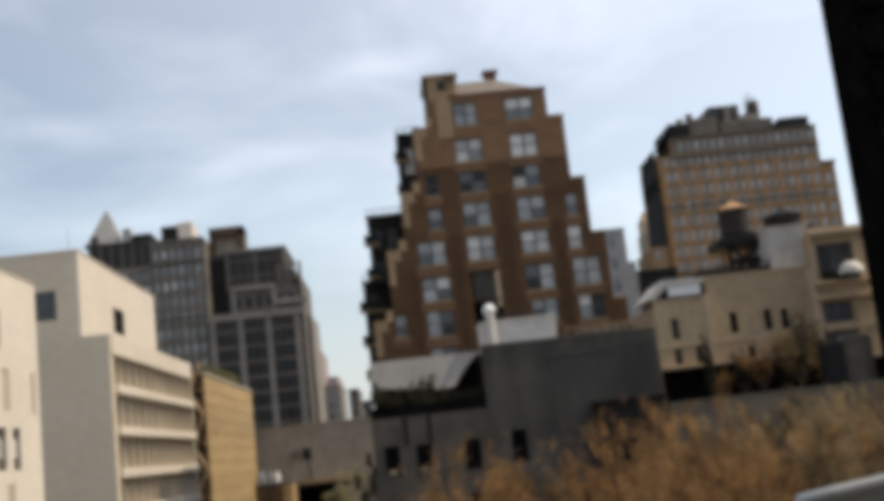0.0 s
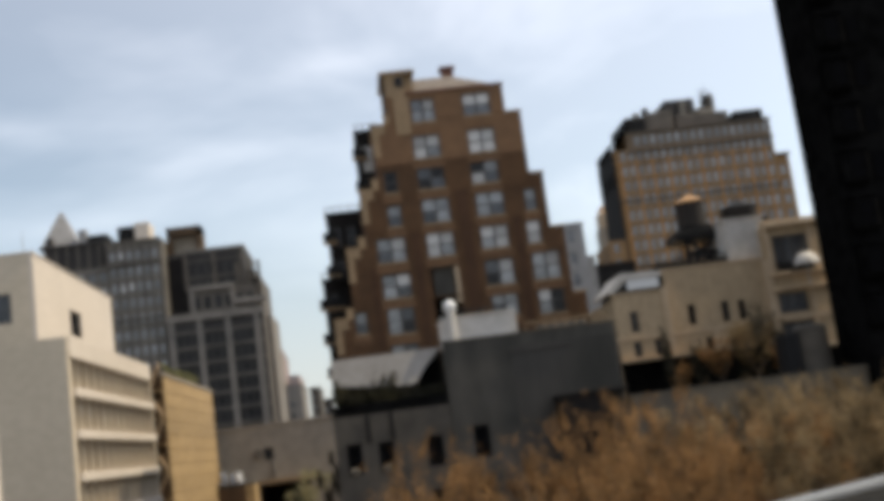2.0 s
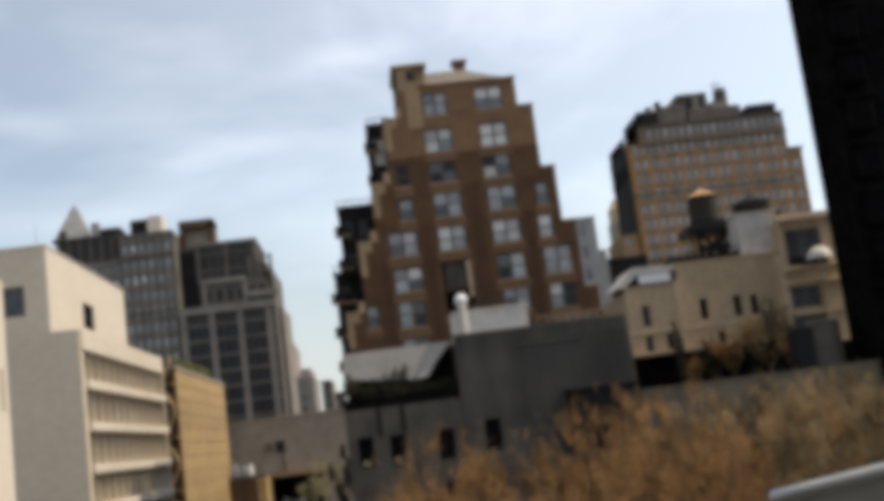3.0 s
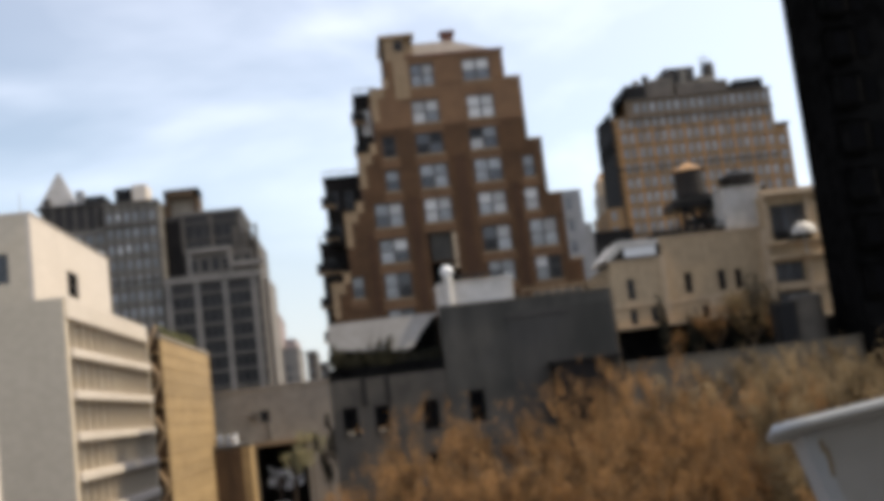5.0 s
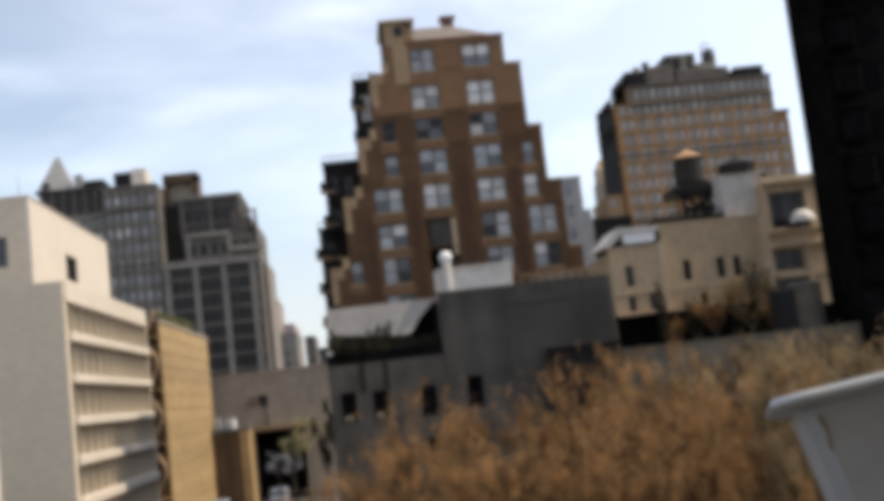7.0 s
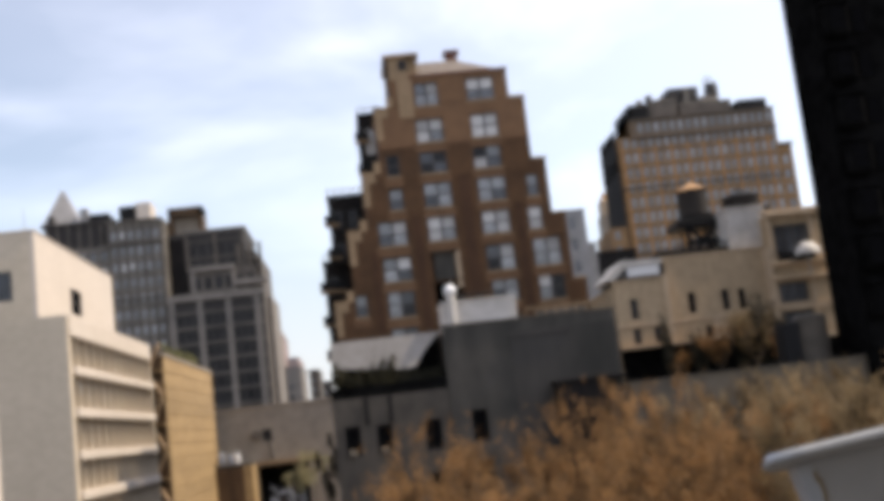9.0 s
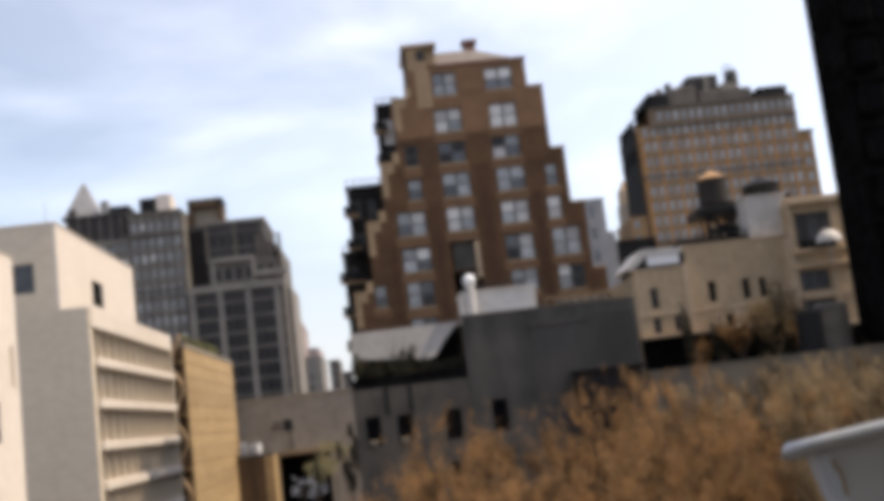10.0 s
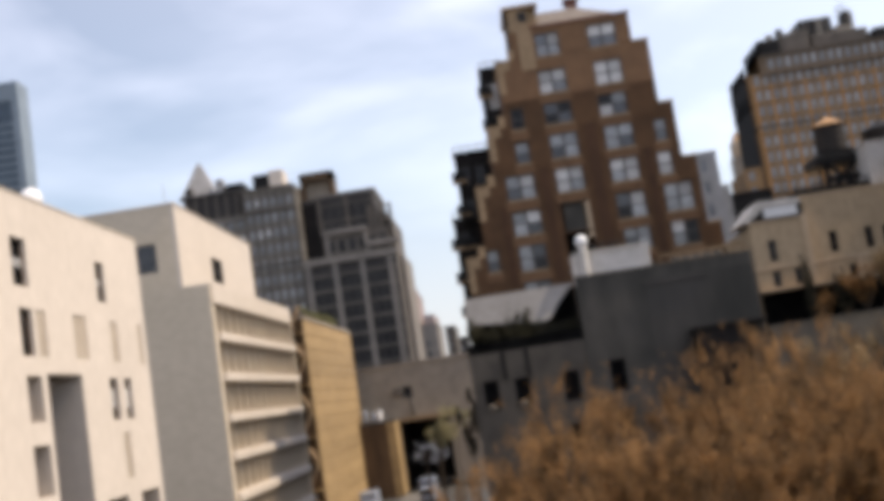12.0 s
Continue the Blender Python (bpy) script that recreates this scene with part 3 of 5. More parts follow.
# ---- white banded office building and its penthouse ----
def banded_building():
    b = thing("office_building", base(-30, 105), "pale concrete office building with projecting white floor bands", "building")
    X, y0, y1 = -22.8, 90.0, 123.6
    r = random.Random(5)
    part("wall", boxes((-52, -24.3, 90.5, 123.5, 0, 25.4)), "white_concrete", b)
    part("end_wall", boxes((-52, -22.8, 90.0, 90.5, 0, 25.75)), "white_concrete", b, "grey shaded end wall")
    part("end_wall", boxes((-40, -22.8, 123.5, 124, 0, 25.75)), "white_concrete", b)
    part("pier", boxes((-24.3, -22.8, 90.5, 91.0, 0, 24.0)), "white_concrete", b)
    part("parapet", boxes((-24.3, -22.65, 90.5, 123.5, 24.15, 25.85), bev=0.04), "white_stucco", b, "white parapet band")
    tops = [21.75, 18.4, 15.05, 11.9, 8.6, 5.3, 2.0]
    for i, z in enumerate(tops):
        part("floor_band", boxes((-24.3, -22.5, 91.0, 123.5, z - 0.72, z), bev=0.04), "white_stucco", b, "projecting white band")
        hi = (24.15 if i == 0 else tops[i - 1] - 0.72)
        n = 12
        step = (123.5 - 91.0) / n
        for k in range(n):
            u = 91.0 + k * step
            h = (u + 0.2, u + step, z + 0.0, hi)
            window(b, h, base(-23.45, 0) @ Matrix.Rotation(radians(90), 4, "Z"), "white_concrete", "pane_pale", 1, 0.03, 0.2, r)
            if ("fin", hi - z) not in CACHE:
                CACHE[("fin", hi - z)] = mesh_from(boxes((0, 0.2, 0, 0.42, 0, hi - z)), "fin", "white_concrete")
            part("fin", CACHE[("fin", hi - z)], "", b, m=base(-23.0, u, z) @ Matrix.Rotation(radians(90), 4, "Z"))
    part("roof", boxes((-52, -23.5, 90.5, 123.5, 25.4, 25.5)), "roof", b)
    p = thing("penthouse", base(-36, 115, 25.5), "cream rooftop penthouse with two small square windows", "building")
    facade(p, "street", (-28, 0, 0), 101.0, 132.0, 25.5, 35.05, [(112.8, 117.2, 28.8, 31.4)], "white_stucco", frame_mat="dark_frame", pane_mat="pane_black", lights=1)
    facade(p, "front", (0, 101.0, 0), -52, -28.35, 25.5, 35.05, [(-32.0, -30.1, 28.9, 31.6), (-38.0, -36.1, 28.9, 31.6)], "white_concrete", name="end_wall", frame_mat="dark_frame", pane_mat="shade_glass", lights=1, depth=0.1)
    part("core", boxes((-52, -28.4, 101.4, 131.9, 25.5, 34.8)), "white_concrete", p)
    part("coping", boxes((-52, -27.9, 100.9, 132.1, 35.05, 35.2), bev=0.03), "white_stucco", p)
    mast = thing("roof_mast", base(-30.5, 101.6, 35.2), "thin steel mast on the penthouse roof", "mast")
    part("pole", tube(bmesh.new(), (-28.9, 101.6, 35.2), (-28.9, 101.6, 37.2), 0.05, 0.03), "steel", mast)


banded_building()


# ---- tan stone building with a recessed stair bay ----
def tan_building():
    b = thing("office_building", base(-30, 150), "tan stone-clad building with a dark recessed stair bay", "building")
    part("wall", boxes((-45, -22.8, 131.6, 172, 0, 25.2)), "tan_stone", b)
    # this end faces away from the sun; umber carries that shade
    part("end_wall", boxes((-45, -22.8, 131.3, 131.6, 0, 25.2)), "umber_panel", b, "end wall, its shade put into an umber colour")
    part("back_wall", boxes((-45, -30, 124.1, 131.3, 0, 25.0)), "umber_panel", b)
    part("coping", boxes((-45, -22.6, 131.4, 172.2, 25.2, 25.6), bev=0.05), "light_grey", b, "grey metal coping")
    for i in range(15):
        part("stone_course", boxes((-22.8, -22.72, 131.6, 172, 0.1 + i * 1.67, 1.70 + i * 1.67), bev=0.02), "tan_stone", b)
    for i in range(8):
        z = 2 + i * 3.05
        s = 1 if i % 2 else -1
        part("landing", boxes((-24.6, -22.85, 129.9, 131.3, z, z + 0.14)), "tan_stone", b)
        bm = bmesh.new()
        x0, x1 = (-24.4, -23.0) if s > 0 else (-23.0, -24.4)
        low = [(x0, 130.0, z), (x0, 131.2, z), (x1, 131.2, z + 2.6), (x1, 130.0, z + 2.6)]
        vs = [bm.verts.new(q) for q in low] + [bm.verts.new((q[0], q[1], q[2] + 0.75)) for q in low]
        for f in ((0, 1, 2, 3), (7, 6, 5, 4), (0, 4, 5, 1), (1, 5, 6, 2), (2, 6, 7, 3), (3, 7, 4, 0)):
            bm.faces.new([vs[i] for i in f])
        part("stair_flight", bm, "coping", b)
    g = thing("roof_planting", base(-26, 160, 25.6), "low green roof planting behind a metal coping", "plant", kind="stuff")
    part("foliage", clump(17, 1500, (-23.7, 150, 26.35), (0.9, 14, 1.0), 0.45), "leaf_moss", g)


def clump(seed, n, c, r, size, lobes=1):
    """Many small leaf blades scattered through one ellipsoid or several lobes, with an uneven outline."""
    rnd = random.Random(seed)
    cs = [(0.0, 0.0, 0.0, 1.0)] if lobes == 1 else [(rnd.uniform(-0.75, 0.75), rnd.uniform(-0.75, 0.75), rnd.uniform(-0.8, 0.8), rnd.uniform(0.15, 0.4)) for _ in range(lobes)]
    vs, fs = [], []
    for i in range(n):
        lx, ly, lz, ls = rnd.choice(cs)
        while True:
            p = Vector((rnd.uniform(-1, 1), rnd.uniform(-1, 1), rnd.uniform(-1, 1)))
            if p.length < 0.72 + 0.9 * noise.noise(p * 1.9 + Vector((seed, lx * 5, 0))):
                break
        p = Vector((c[0] + (lx + p.x * ls) * r[0], c[1] + (ly + p.y * ls) * r[1], c[2] + (lz + p.z * ls) * r[2]))
        q = Euler((rnd.uniform(0, 6), rnd.uniform(0, 6), rnd.uniform(0, 6))).to_matrix()
        s = size * rnd.uniform(0.5, 1.1)
        k = len(vs)
        for a, bb, cc in ((-0.5, 0, 0), (0, -0.28, 0.1), (0.5, 0, 0), (0, 0.28, 0.1)):
            vs.append(p + q @ Vector((a * s, bb * s, cc * s)))
        fs.append((k, k + 1, k + 2, k + 3))
    me = bpy.data.meshes.new("leaves")
    me.from_pydata(vs, [], fs)
    bm = bmesh.new()
    bm.from_mesh(me)
    bpy.data.meshes.remove(me)
    return bm


tan_building()


# ---- the stepped brick apartment tower ----
def stepped_tower():
    b = thing("apartment_tower", base(10, 115), "brown brick stepped apartment tower with terraces and paired windows", "building")
    Y = 105.0
    tiers = [
        # left, right, bottom, top, depth
        (5.4, 17.0, 44.5, 47.3, 118),
        (3.75, 18.45, 40.3, 44.45, 121),
        (3.75, 18.45, 38.1, 40.3, 121),
        (1.9, 19.75, 32.6, 38.1, 124),
        (0.0, 21.0, 26.0, 32.6, 127),
        (-1.9, 22.2, 0.0, 26.0, 130),
    ]
    wins = {
        0: [(7.8, 10.1, 44.4, 46.7), (12.9, 15.6, 44.5, 46.75)],
        1: [(7.55, 10.2, 40.75, 43.05), (12.95, 15.6, 40.75, 43.1)],
        2: [(4.35, 5.6, 37.65, 39.8), (7.6, 10.2, 37.65, 39.8), (12.8, 15.5, 37.65, 39.95)],
        3: [(4.3, 5.6, 34.35, 36.4), (7.65, 10.3, 34.3, 36.7), (12.9, 15.6, 34.4, 36.75), (17.65, 18.75, 34.45, 36.6)],
        4: [(2.9, 5.6, 30.95, 33.3), (7.65, 10.3, 31.0, 33.4), (12.9, 15.6, 31.2, 33.45), (17.4, 18.75, 31.2, 33.45)],
        5: [(3.0, 5.7, 27.5, 29.8), (12.9, 15.65, 27.6, 30.1), (17.5, 20.15, 27.6, 30.35)],
        6: [(0.05, 1.15, 24.5, 26.55), (3.1, 5.65, 24.1, 26.6), (13.1, 15.6, 24.6, 27.0), (17.6, 20.1, 24.3, 26.9)],
        7: [(3.1, 5.65, 20.9, 23.1), (13.1, 15.6, 20.9, 23.1), (17.6, 20.1, 20.9, 23.1), (8.0, 10.3, 20.9, 23.1)],
    }
    allw = [h for k in wins.values() for h in k]
    loggia = (7.65, 10.4, 24.2, 30.15, "deep")
    m = base(0, Y)
    for i, (x0, x1, z0, z1, yb) in enumerate(tiers):
        holes = [h for h in allw + [loggia] if h[3] > z0 and h[2] < z1]
        part("wall", pierced(x0, x1, z0, z1, holes, 0.4), "brown_brick" if i < 2 else "dark_red_brick", b, m=m)
        core_top = z1 - 0.9 if i not in (0, 2) else z1
        if loggia[3] > z0 and loggia[2] < z1:
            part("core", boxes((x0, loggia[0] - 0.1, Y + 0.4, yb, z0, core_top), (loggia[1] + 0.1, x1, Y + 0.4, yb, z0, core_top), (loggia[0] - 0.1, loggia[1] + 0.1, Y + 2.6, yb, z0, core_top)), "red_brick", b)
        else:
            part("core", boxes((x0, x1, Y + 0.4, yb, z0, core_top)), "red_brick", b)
        if i == 2:
            continue
        part("parapet", boxes((x0, x0 + 0.35, Y + 0.4, yb, z1 - 0.9, z1)), "brown_brick", b)
        part("parapet", boxes((x1 - 0.35, x1, Y + 0.4, yb, z1 - 0.9, z1)), "brown_brick", b)
        # copings on the exposed steps only
        if i:
            px0, px1 = tiers[i - 1][0], tiers[i - 1][1]
            part("coping", boxes((x0 - 0.08, px0, Y - 0.08, Y + 0.5, z1, z1 + 0.16), (x0 - 0.08, x0 + 0.43, Y + 0.5, yb, z1, z1 + 0.16), bev=0.02), "coping", b, "tan stone coping")
            part("coping", boxes((px1, x1 + 0.08, Y - 0.08, Y + 0.5, z1, z1 + 0.16), (x1 - 0.43, x1 + 0.08, Y + 0.5, yb, z1, z1 + 0.16), bev=0.02), "coping", b, "tan stone coping")
        # pale edge piers that show at each step
        if i == 0:
            continue
        part("corner_pier", boxes((x0 - 0.03, x0 + 0.6, Y - 0.06, Y, max(z0, z1 - 3.2), z1)), "coping", b, "tan brick corner pier")
        part("step_block", boxes((x0 + 0.6, x0 + 1.25, Y - 0.06, Y, z1 - 0.9, z1)), "coping", b, "tan parapet return")
        part("step_block", boxes((x0 + 1.2, x0 + 1.85, Y - 0.05, Y, z1 + 0.16, z1 + 1.1)), "coping", b, "tan parapet return")
    states = {
        0: ("bg wg", "wb wb"),
        1: ("ww wg", "ww ww"),
        2: ("kk", "dk kd", "kw gd"),
        3: ("gd", "gd gg", "gg gd", "gb"),
        4: ("gd wg", "ww wg", "wg ww", "ww"),
        5: ("gg wd", "dk wg", "gg wg"),
        6: ("gd", "gg dk", "gd gg", "wg kk"),
        7: ("gd dg", "gg dd", "dd gd", "dd dk"),
    }
    for k, hs in wins.items():
        for h, word in zip(hs, states[k]):
            sash_window(b, h, m, word)
            part("spandrel", boxes((h[0] - 0.25, h[1] + 0.25, Y - 0.03, Y, h[2] - 0.95, h[2] - 0.2)), "brown_brick", b, "lighter brown brick spandrel")
    # dark brick piers between the window columns, and lighter spandrel bands
    for x0, x1, z0, z1 in ((11.1, 12.1, 22.8, 37.2), (6.3, 7.0, 22.8, 33.5), (16.3, 16.95, 23.8, 34.0), (2.0, 2.6, 22.8, 30.5)):
        part("pier", boxes((x0, x1, Y - 0.09, Y, z0, z1)), "red_brick", b, "dark red brick pier")
    for zb, x0, x1 in ((40.35, 3.75, 18.45), (37.2, 1.9, 19.75), (33.9, 1.9, 19.75), (30.5, 0, 21), (27.1, 0, 21), (23.7, -1.9, 22.2)):
        part("string_course", boxes((x0, x1, Y - 0.05, Y - 0.0, zb, zb + 0.1)), "dark_red_brick", b)
    part("loggia_panel", boxes((7.9, 9.9, Y + 0.5, Y + 0.7, 27.3, 30.15)), "grey_stucco", b, "grey panel in a dark recess")
    # black sheet added for the shade in the lower recess
    part("loggia_gloom", boxes((7.66, 10.0, Y + 2.4, Y + 2.58, 24.2, 27.3)), "dark_brick", b, "black sheet that puts gloom into the recess")
    # beige colour stands for the light that falls on this jamb
    part("loggia_jamb", boxes((10.0, 10.4, Y + 0.1, Y + 2.6, 26.4, 29.9)), "beige_stone", b, "jamb of the recess, the light on it put into beige")
    part("loggia_wall", boxes((7.55, 10.6, Y + 0.4, Y + 2.6, 30.15, 30.4)), "red_brick", b)
    # the beige corner pavilion, roof and chimney on top
    part("pavilion", boxes((5.3, 8.3, Y + 0.45, Y + 6, 47.3, 49.4), (6.15, 7.6, Y - 0.08, Y + 0.5, 43.3, 47.2), (5.5, 7.4, Y - 0.05, Y + 0.5, 47.2, 49.4)), "coping", b, "beige stone pavilion and pier")
    # the shade on the pavilion's left side is put into near-black boxes
    part("pavilion_flank", boxes((5.25, 6.15, Y + 0.3, Y + 0.6, 43.9, 47.3), (5.2, 5.5, Y - 0.02, Y + 0.6, 47.3, 49.4)), "black_stone", b, "near-black boxes for the pavilion's shaded left side")
    part("pavilion_cornice", boxes((5.05, 8.55, Y - 0.3, Y + 6.2, 49.4, 49.75), bev=0.05), "coping", b)
    part("pavilion_window", boxes((6.5, 7.3, Y - 0.1, Y - 0.05, 48.1, 49.1)), "pane_dark", b)
    bm = bmesh.new()
    vs = [bm.verts.new(p) for p in ((5.6, Y + 0.1, 47.3), (16.9, Y + 0.1, 47.3), (16.9, Y + 12, 47.3), (5.6, Y + 12, 47.3), (8.6, Y + 1.7, 49.25), (12.2, Y + 1.7, 49.25), (12.2, Y + 8, 49.25), (8.6, Y + 8, 49.25))]
    for f in ((0, 1, 5, 4), (1, 2, 6, 5), (2, 3, 7, 6), (3, 0, 4, 7), (4, 5, 6, 7), (3, 2, 1, 0)):
        bm.faces.new([vs[i] for i in f])
    part("roof", bm, "roof_tile", b, "grey-beige sloping roof")
    part("cornice", boxes((7.4, 17.1, Y - 0.15, Y + 0.3, 47.3, 47.55), bev=0.03), "rust_brick", b, "red tile cornice")
    part("chimney", boxes((11.55, 12.7, Y + 2.6, Y + 3.7, 47.8, 50.3), (11.35, 12.9, Y + 2.4, Y + 3.9, 50.3, 50.6), bev=0.03), "rust_brick", b, "red brick chimney")
    part("wing_blind", boxes((2.75, 3.75, 112.9, 113.05, 42.0, 44.6)), "blind", b, "pale blind in a dark wing")
    # rear wings towards the street, their shade put into near-black stone
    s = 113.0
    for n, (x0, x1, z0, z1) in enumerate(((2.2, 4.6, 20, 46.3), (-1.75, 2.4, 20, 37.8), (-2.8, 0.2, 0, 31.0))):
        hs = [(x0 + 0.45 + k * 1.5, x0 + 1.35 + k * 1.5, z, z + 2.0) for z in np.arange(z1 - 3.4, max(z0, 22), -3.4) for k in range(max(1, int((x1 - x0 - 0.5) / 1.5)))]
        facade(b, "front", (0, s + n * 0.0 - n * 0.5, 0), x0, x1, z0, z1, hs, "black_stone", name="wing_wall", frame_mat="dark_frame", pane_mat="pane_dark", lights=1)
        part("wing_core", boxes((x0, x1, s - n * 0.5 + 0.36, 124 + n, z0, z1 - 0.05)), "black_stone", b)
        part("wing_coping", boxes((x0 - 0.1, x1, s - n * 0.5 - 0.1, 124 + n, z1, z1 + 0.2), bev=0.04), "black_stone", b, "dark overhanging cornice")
        for k in range(int((x1 - x0) / 0.8) + 1):
            part("roof_post", boxes((x0 + k * 0.8, x0 + k * 0.8 + 0.09, s - n * 0.5 + 0.1, s - n * 0.5 + 0.19, z1 + 0.2, z1 + 0.75)), "black_metal", b)
        part("roof_rail", boxes((x0, x1, s - n * 0.5 + 0.1, s - n * 0.5 + 0.19, z1 + 0.75, z1 + 0.83)), "black_metal", b)
        for k in range(3):
            zz = z1 - 3.1 - 3.4 * k
            if zz > z0 + 2:
                part("balcony_slab", boxes((x0 - 0.45, x0 + 1.0, s - n * 0.5 - 0.9, s - n * 0.5, zz, zz + 0.22), bev=0.02), "coping", b, "tan balcony slab")
                part("balcony_front", boxes((x0 - 0.45, x0 + 1.0, s - n * 0.5 - 0.9, s - n * 0.5 - 0.82, zz + 0.22, zz + 1.1)), "black_metal", b)
        part("balcony_rail", boxes(*[(x0 + k * 0.35, x0 + k * 0.35 + 0.05, s - 1.2 - n, s - 1.15 - n, z1 - 6.9, z1 - 5.9) for k in range(int((x1 - x0) / 0.35))], (x0, x1, s - 1.22 - n, s - 1.13 - n, z1 - 5.9, z1 - 5.82), (x0, x1, s - 1.25 - n, s - n * 0.5, z1 - 7.1, z1 - 6.9)), "black_metal", b)


stepped_tower()


# ---- grey stucco building before the tower ----
def grey_building():
    b = thing("low_building", base(8, 84), "dark grey stuccoed building with a planted roof terrace", "building")
    Y = 80.0
    holes = [(7.4, 8.55, 12.35, 14.6), (7.4, 8.5, 8.9, 11.1), (13.0, 13.9, 12.3, 14.4), (11.3, 12.3, 8.2, 10.6)]
    facade(b, "front", (0, Y, 0), 6.0, 18.6, 0, 20.7, holes, "grey_stucco", frame_mat="black_metal", pane_mat="pane_black", lights=1, depth=0.2)
    part("core", boxes((6.0, 18.6, Y + 0.36, 99, 0, 20.2)), "grey_stucco", b)
    part("coping", boxes((5.95, 18.65, Y - 0.06, Y + 0.45, 20.7, 20.82), bev=0.02), "grey_concrete", b)
    h2 = [(-1.65, -0.55, 12.3, 14.4), (0.6, 1.7, 12.3, 14.3), (4.05, 5.2, 12.15, 14.3), (4.0, 5.1, 8.6, 10.6)]
    facade(b, "front", (0, Y + 0.1, 0), -2.35, 6.0, 0, 16.35, h2, "grey_concrete", name="wing_wall", frame_mat="black_metal", pane_mat="pane_black", lights=1, depth=0.2)
    for x, z in ((-1.2, 12.5), (1.05, 12.5)):
        ac = thing("window_air_conditioner", base(x, Y - 0.2, z), "small grey air conditioner in a dark window", "air conditioner", "window air conditioners")
        part("casing", boxes((x - 0.27, x + 0.27, Y - 0.2, Y + 0.3, z - 0.2, z + 0.2), bev=0.05), "light_grey", ac)
        part("grille", boxes((x - 0.22, x + 0.22, Y - 0.22, Y - 0.2, z - 0.15, z + 0.15)), "grey_stucco", ac)
    part("wing_core", boxes((-2.35, 6.0, Y + 0.46, 99, 0, 16.1)), "grey_concrete", b)
    part("patched_render", boxes((10.8, 18.55, Y - 0.05, Y, 0, 19.85)), "darker_stucco", b, "shallow darker render panel with drip stains")
    # thin dark strip added for a level stain on the wall
    part("drip_ledge", boxes((10.75, 15.2, Y - 0.13, Y - 0.05, 19.4, 19.6)), "dark_stone", b)
    part("annex", boxes((13.5, 17.05, Y - 1.5, Y - 0.05, 0, 15.7)), "black_stone", b, "near-black lower annex")
    part("annex_ledge", boxes((13.35, 18.5, Y - 1.7, Y - 0.05, 15.7, 15.95), bev=0.03), "black_stone", b, "dark projecting ledge")
    for x in (0.05, 1.75):
        part("downpipe", tube(bmesh.new(), (x, Y + 0.0, 14.4), (x, Y + 0.0, 16.3), 0.16, 0.16), "black_metal", b)
    # black box along the terrace, added for the dark strip of shade there
    part("terrace_kerb", boxes((-2.3, 5.95, Y + 0.12, Y + 0.38, 16.35, 17.15), bev=0.03), "dark_brick", b, "black box for the dark strip under the awning")
    part("bulkhead", boxes((6.25, 11.7, Y + 1.2, Y + 5, 20.2, 22.45), bev=0.04), "white_paint", b, "white rooftop bulkhead")
    for k in range(9):
        part("fence_post", boxes((12.2 + k * 0.75, 12.28 + k * 0.75, Y + 0.6, Y + 0.68, 20.2, 21.5)), "coping", b)
    part("fence_rail", boxes((12.2, 18.3, Y + 0.6, Y + 0.68, 21.35, 21.5)), "coping", b, "tan roof fence rail")
    part("roof_duct", boxes((13.4, 17.2, Y + 2.2, Y + 3.4, 20.2, 21.3), bev=0.1), "grey_stucco", b, "grey roof duct")
    part("bulkhead_coping", boxes((6.15, 11.8, Y + 1.1, Y + 5.1, 22.45, 22.58), bev=0.02), "white_paint", b)
    v = thing("vent_pipe", base(6.95, Y + 0.9, 20.2), "white vent pipe with a rounded cap", "pipe")
    bm = cone(bmesh.new(), (6.95, Y + 0.9, 20.2), 0.33, 0.33, 3.0)
    part("pipe", bm, "white_paint", v)
    bm = bmesh.new()
    bmesh.ops.create_uvsphere(bm, u_segments=14, v_segments=8, radius=0.46, matrix=Matrix.Translation((6.95, Y + 0.9, 23.35)))
    part("cap", bm, "car_white", v)
    for x in (8.2, 9.5):
        e = thing("roof_pipe", base(x, Y + 1.8, 22.58), "small black roof pipe beside the bulkhead", "pipe", "roof pipes")
        part("pipe", tube(bmesh.new(), (x - 0.4, Y + 1.8, 22.58), (x - 0.4, Y + 1.8, 23.0), 0.12, 0.12), "black_metal", e)
        part("arm", tube(bmesh.new(), (x - 0.5, Y + 1.8, 22.98), (x + 0.5, Y + 1.8, 23.05), 0.1, 0.1), "black_metal", e)
    # awning over the terrace
    a = thing("terrace_awning", base(2, Y + 3, 16.35), "pale grey canvas awning over a roof terrace", "awning")
    bm = bmesh.new()
    prof = [(5.9, 20.5), (-2.1, 20.45), (-2.15, 18.6), (3.2, 18.0), (3.9, 18.2), (4.6, 19.2)]
    f0 = [bm.verts.new((x, Y + 1.0 + (20.5 - z) * -0.15, z)) for x, z in prof]
    f1 = [bm.verts.new((x, Y + 1.25 + (20.5 - z) * -0.15, z)) for x, z in prof]
    bm.faces.new(f0)
    bm.faces.new(list(reversed(f1)))
    for i in range(len(prof)):
        j = (i + 1) % len(prof)
        bm.faces.new((f0[j], f0[i], f1[i], f1[j]))
    part("valance", bm, "canvas", a)
    part("canopy", boxes((-2.1, 5.9, Y + 1.25, Y + 9, 20.38, 20.46)), "canvas", a)
    for x in (-2.0, 1.6, 5.6):
        part("post", tube(bmesh.new(), (x, Y + 2.2, 16.1), (x, Y + 2.2, 20.4), 0.07, 0.07), "black_metal", a)
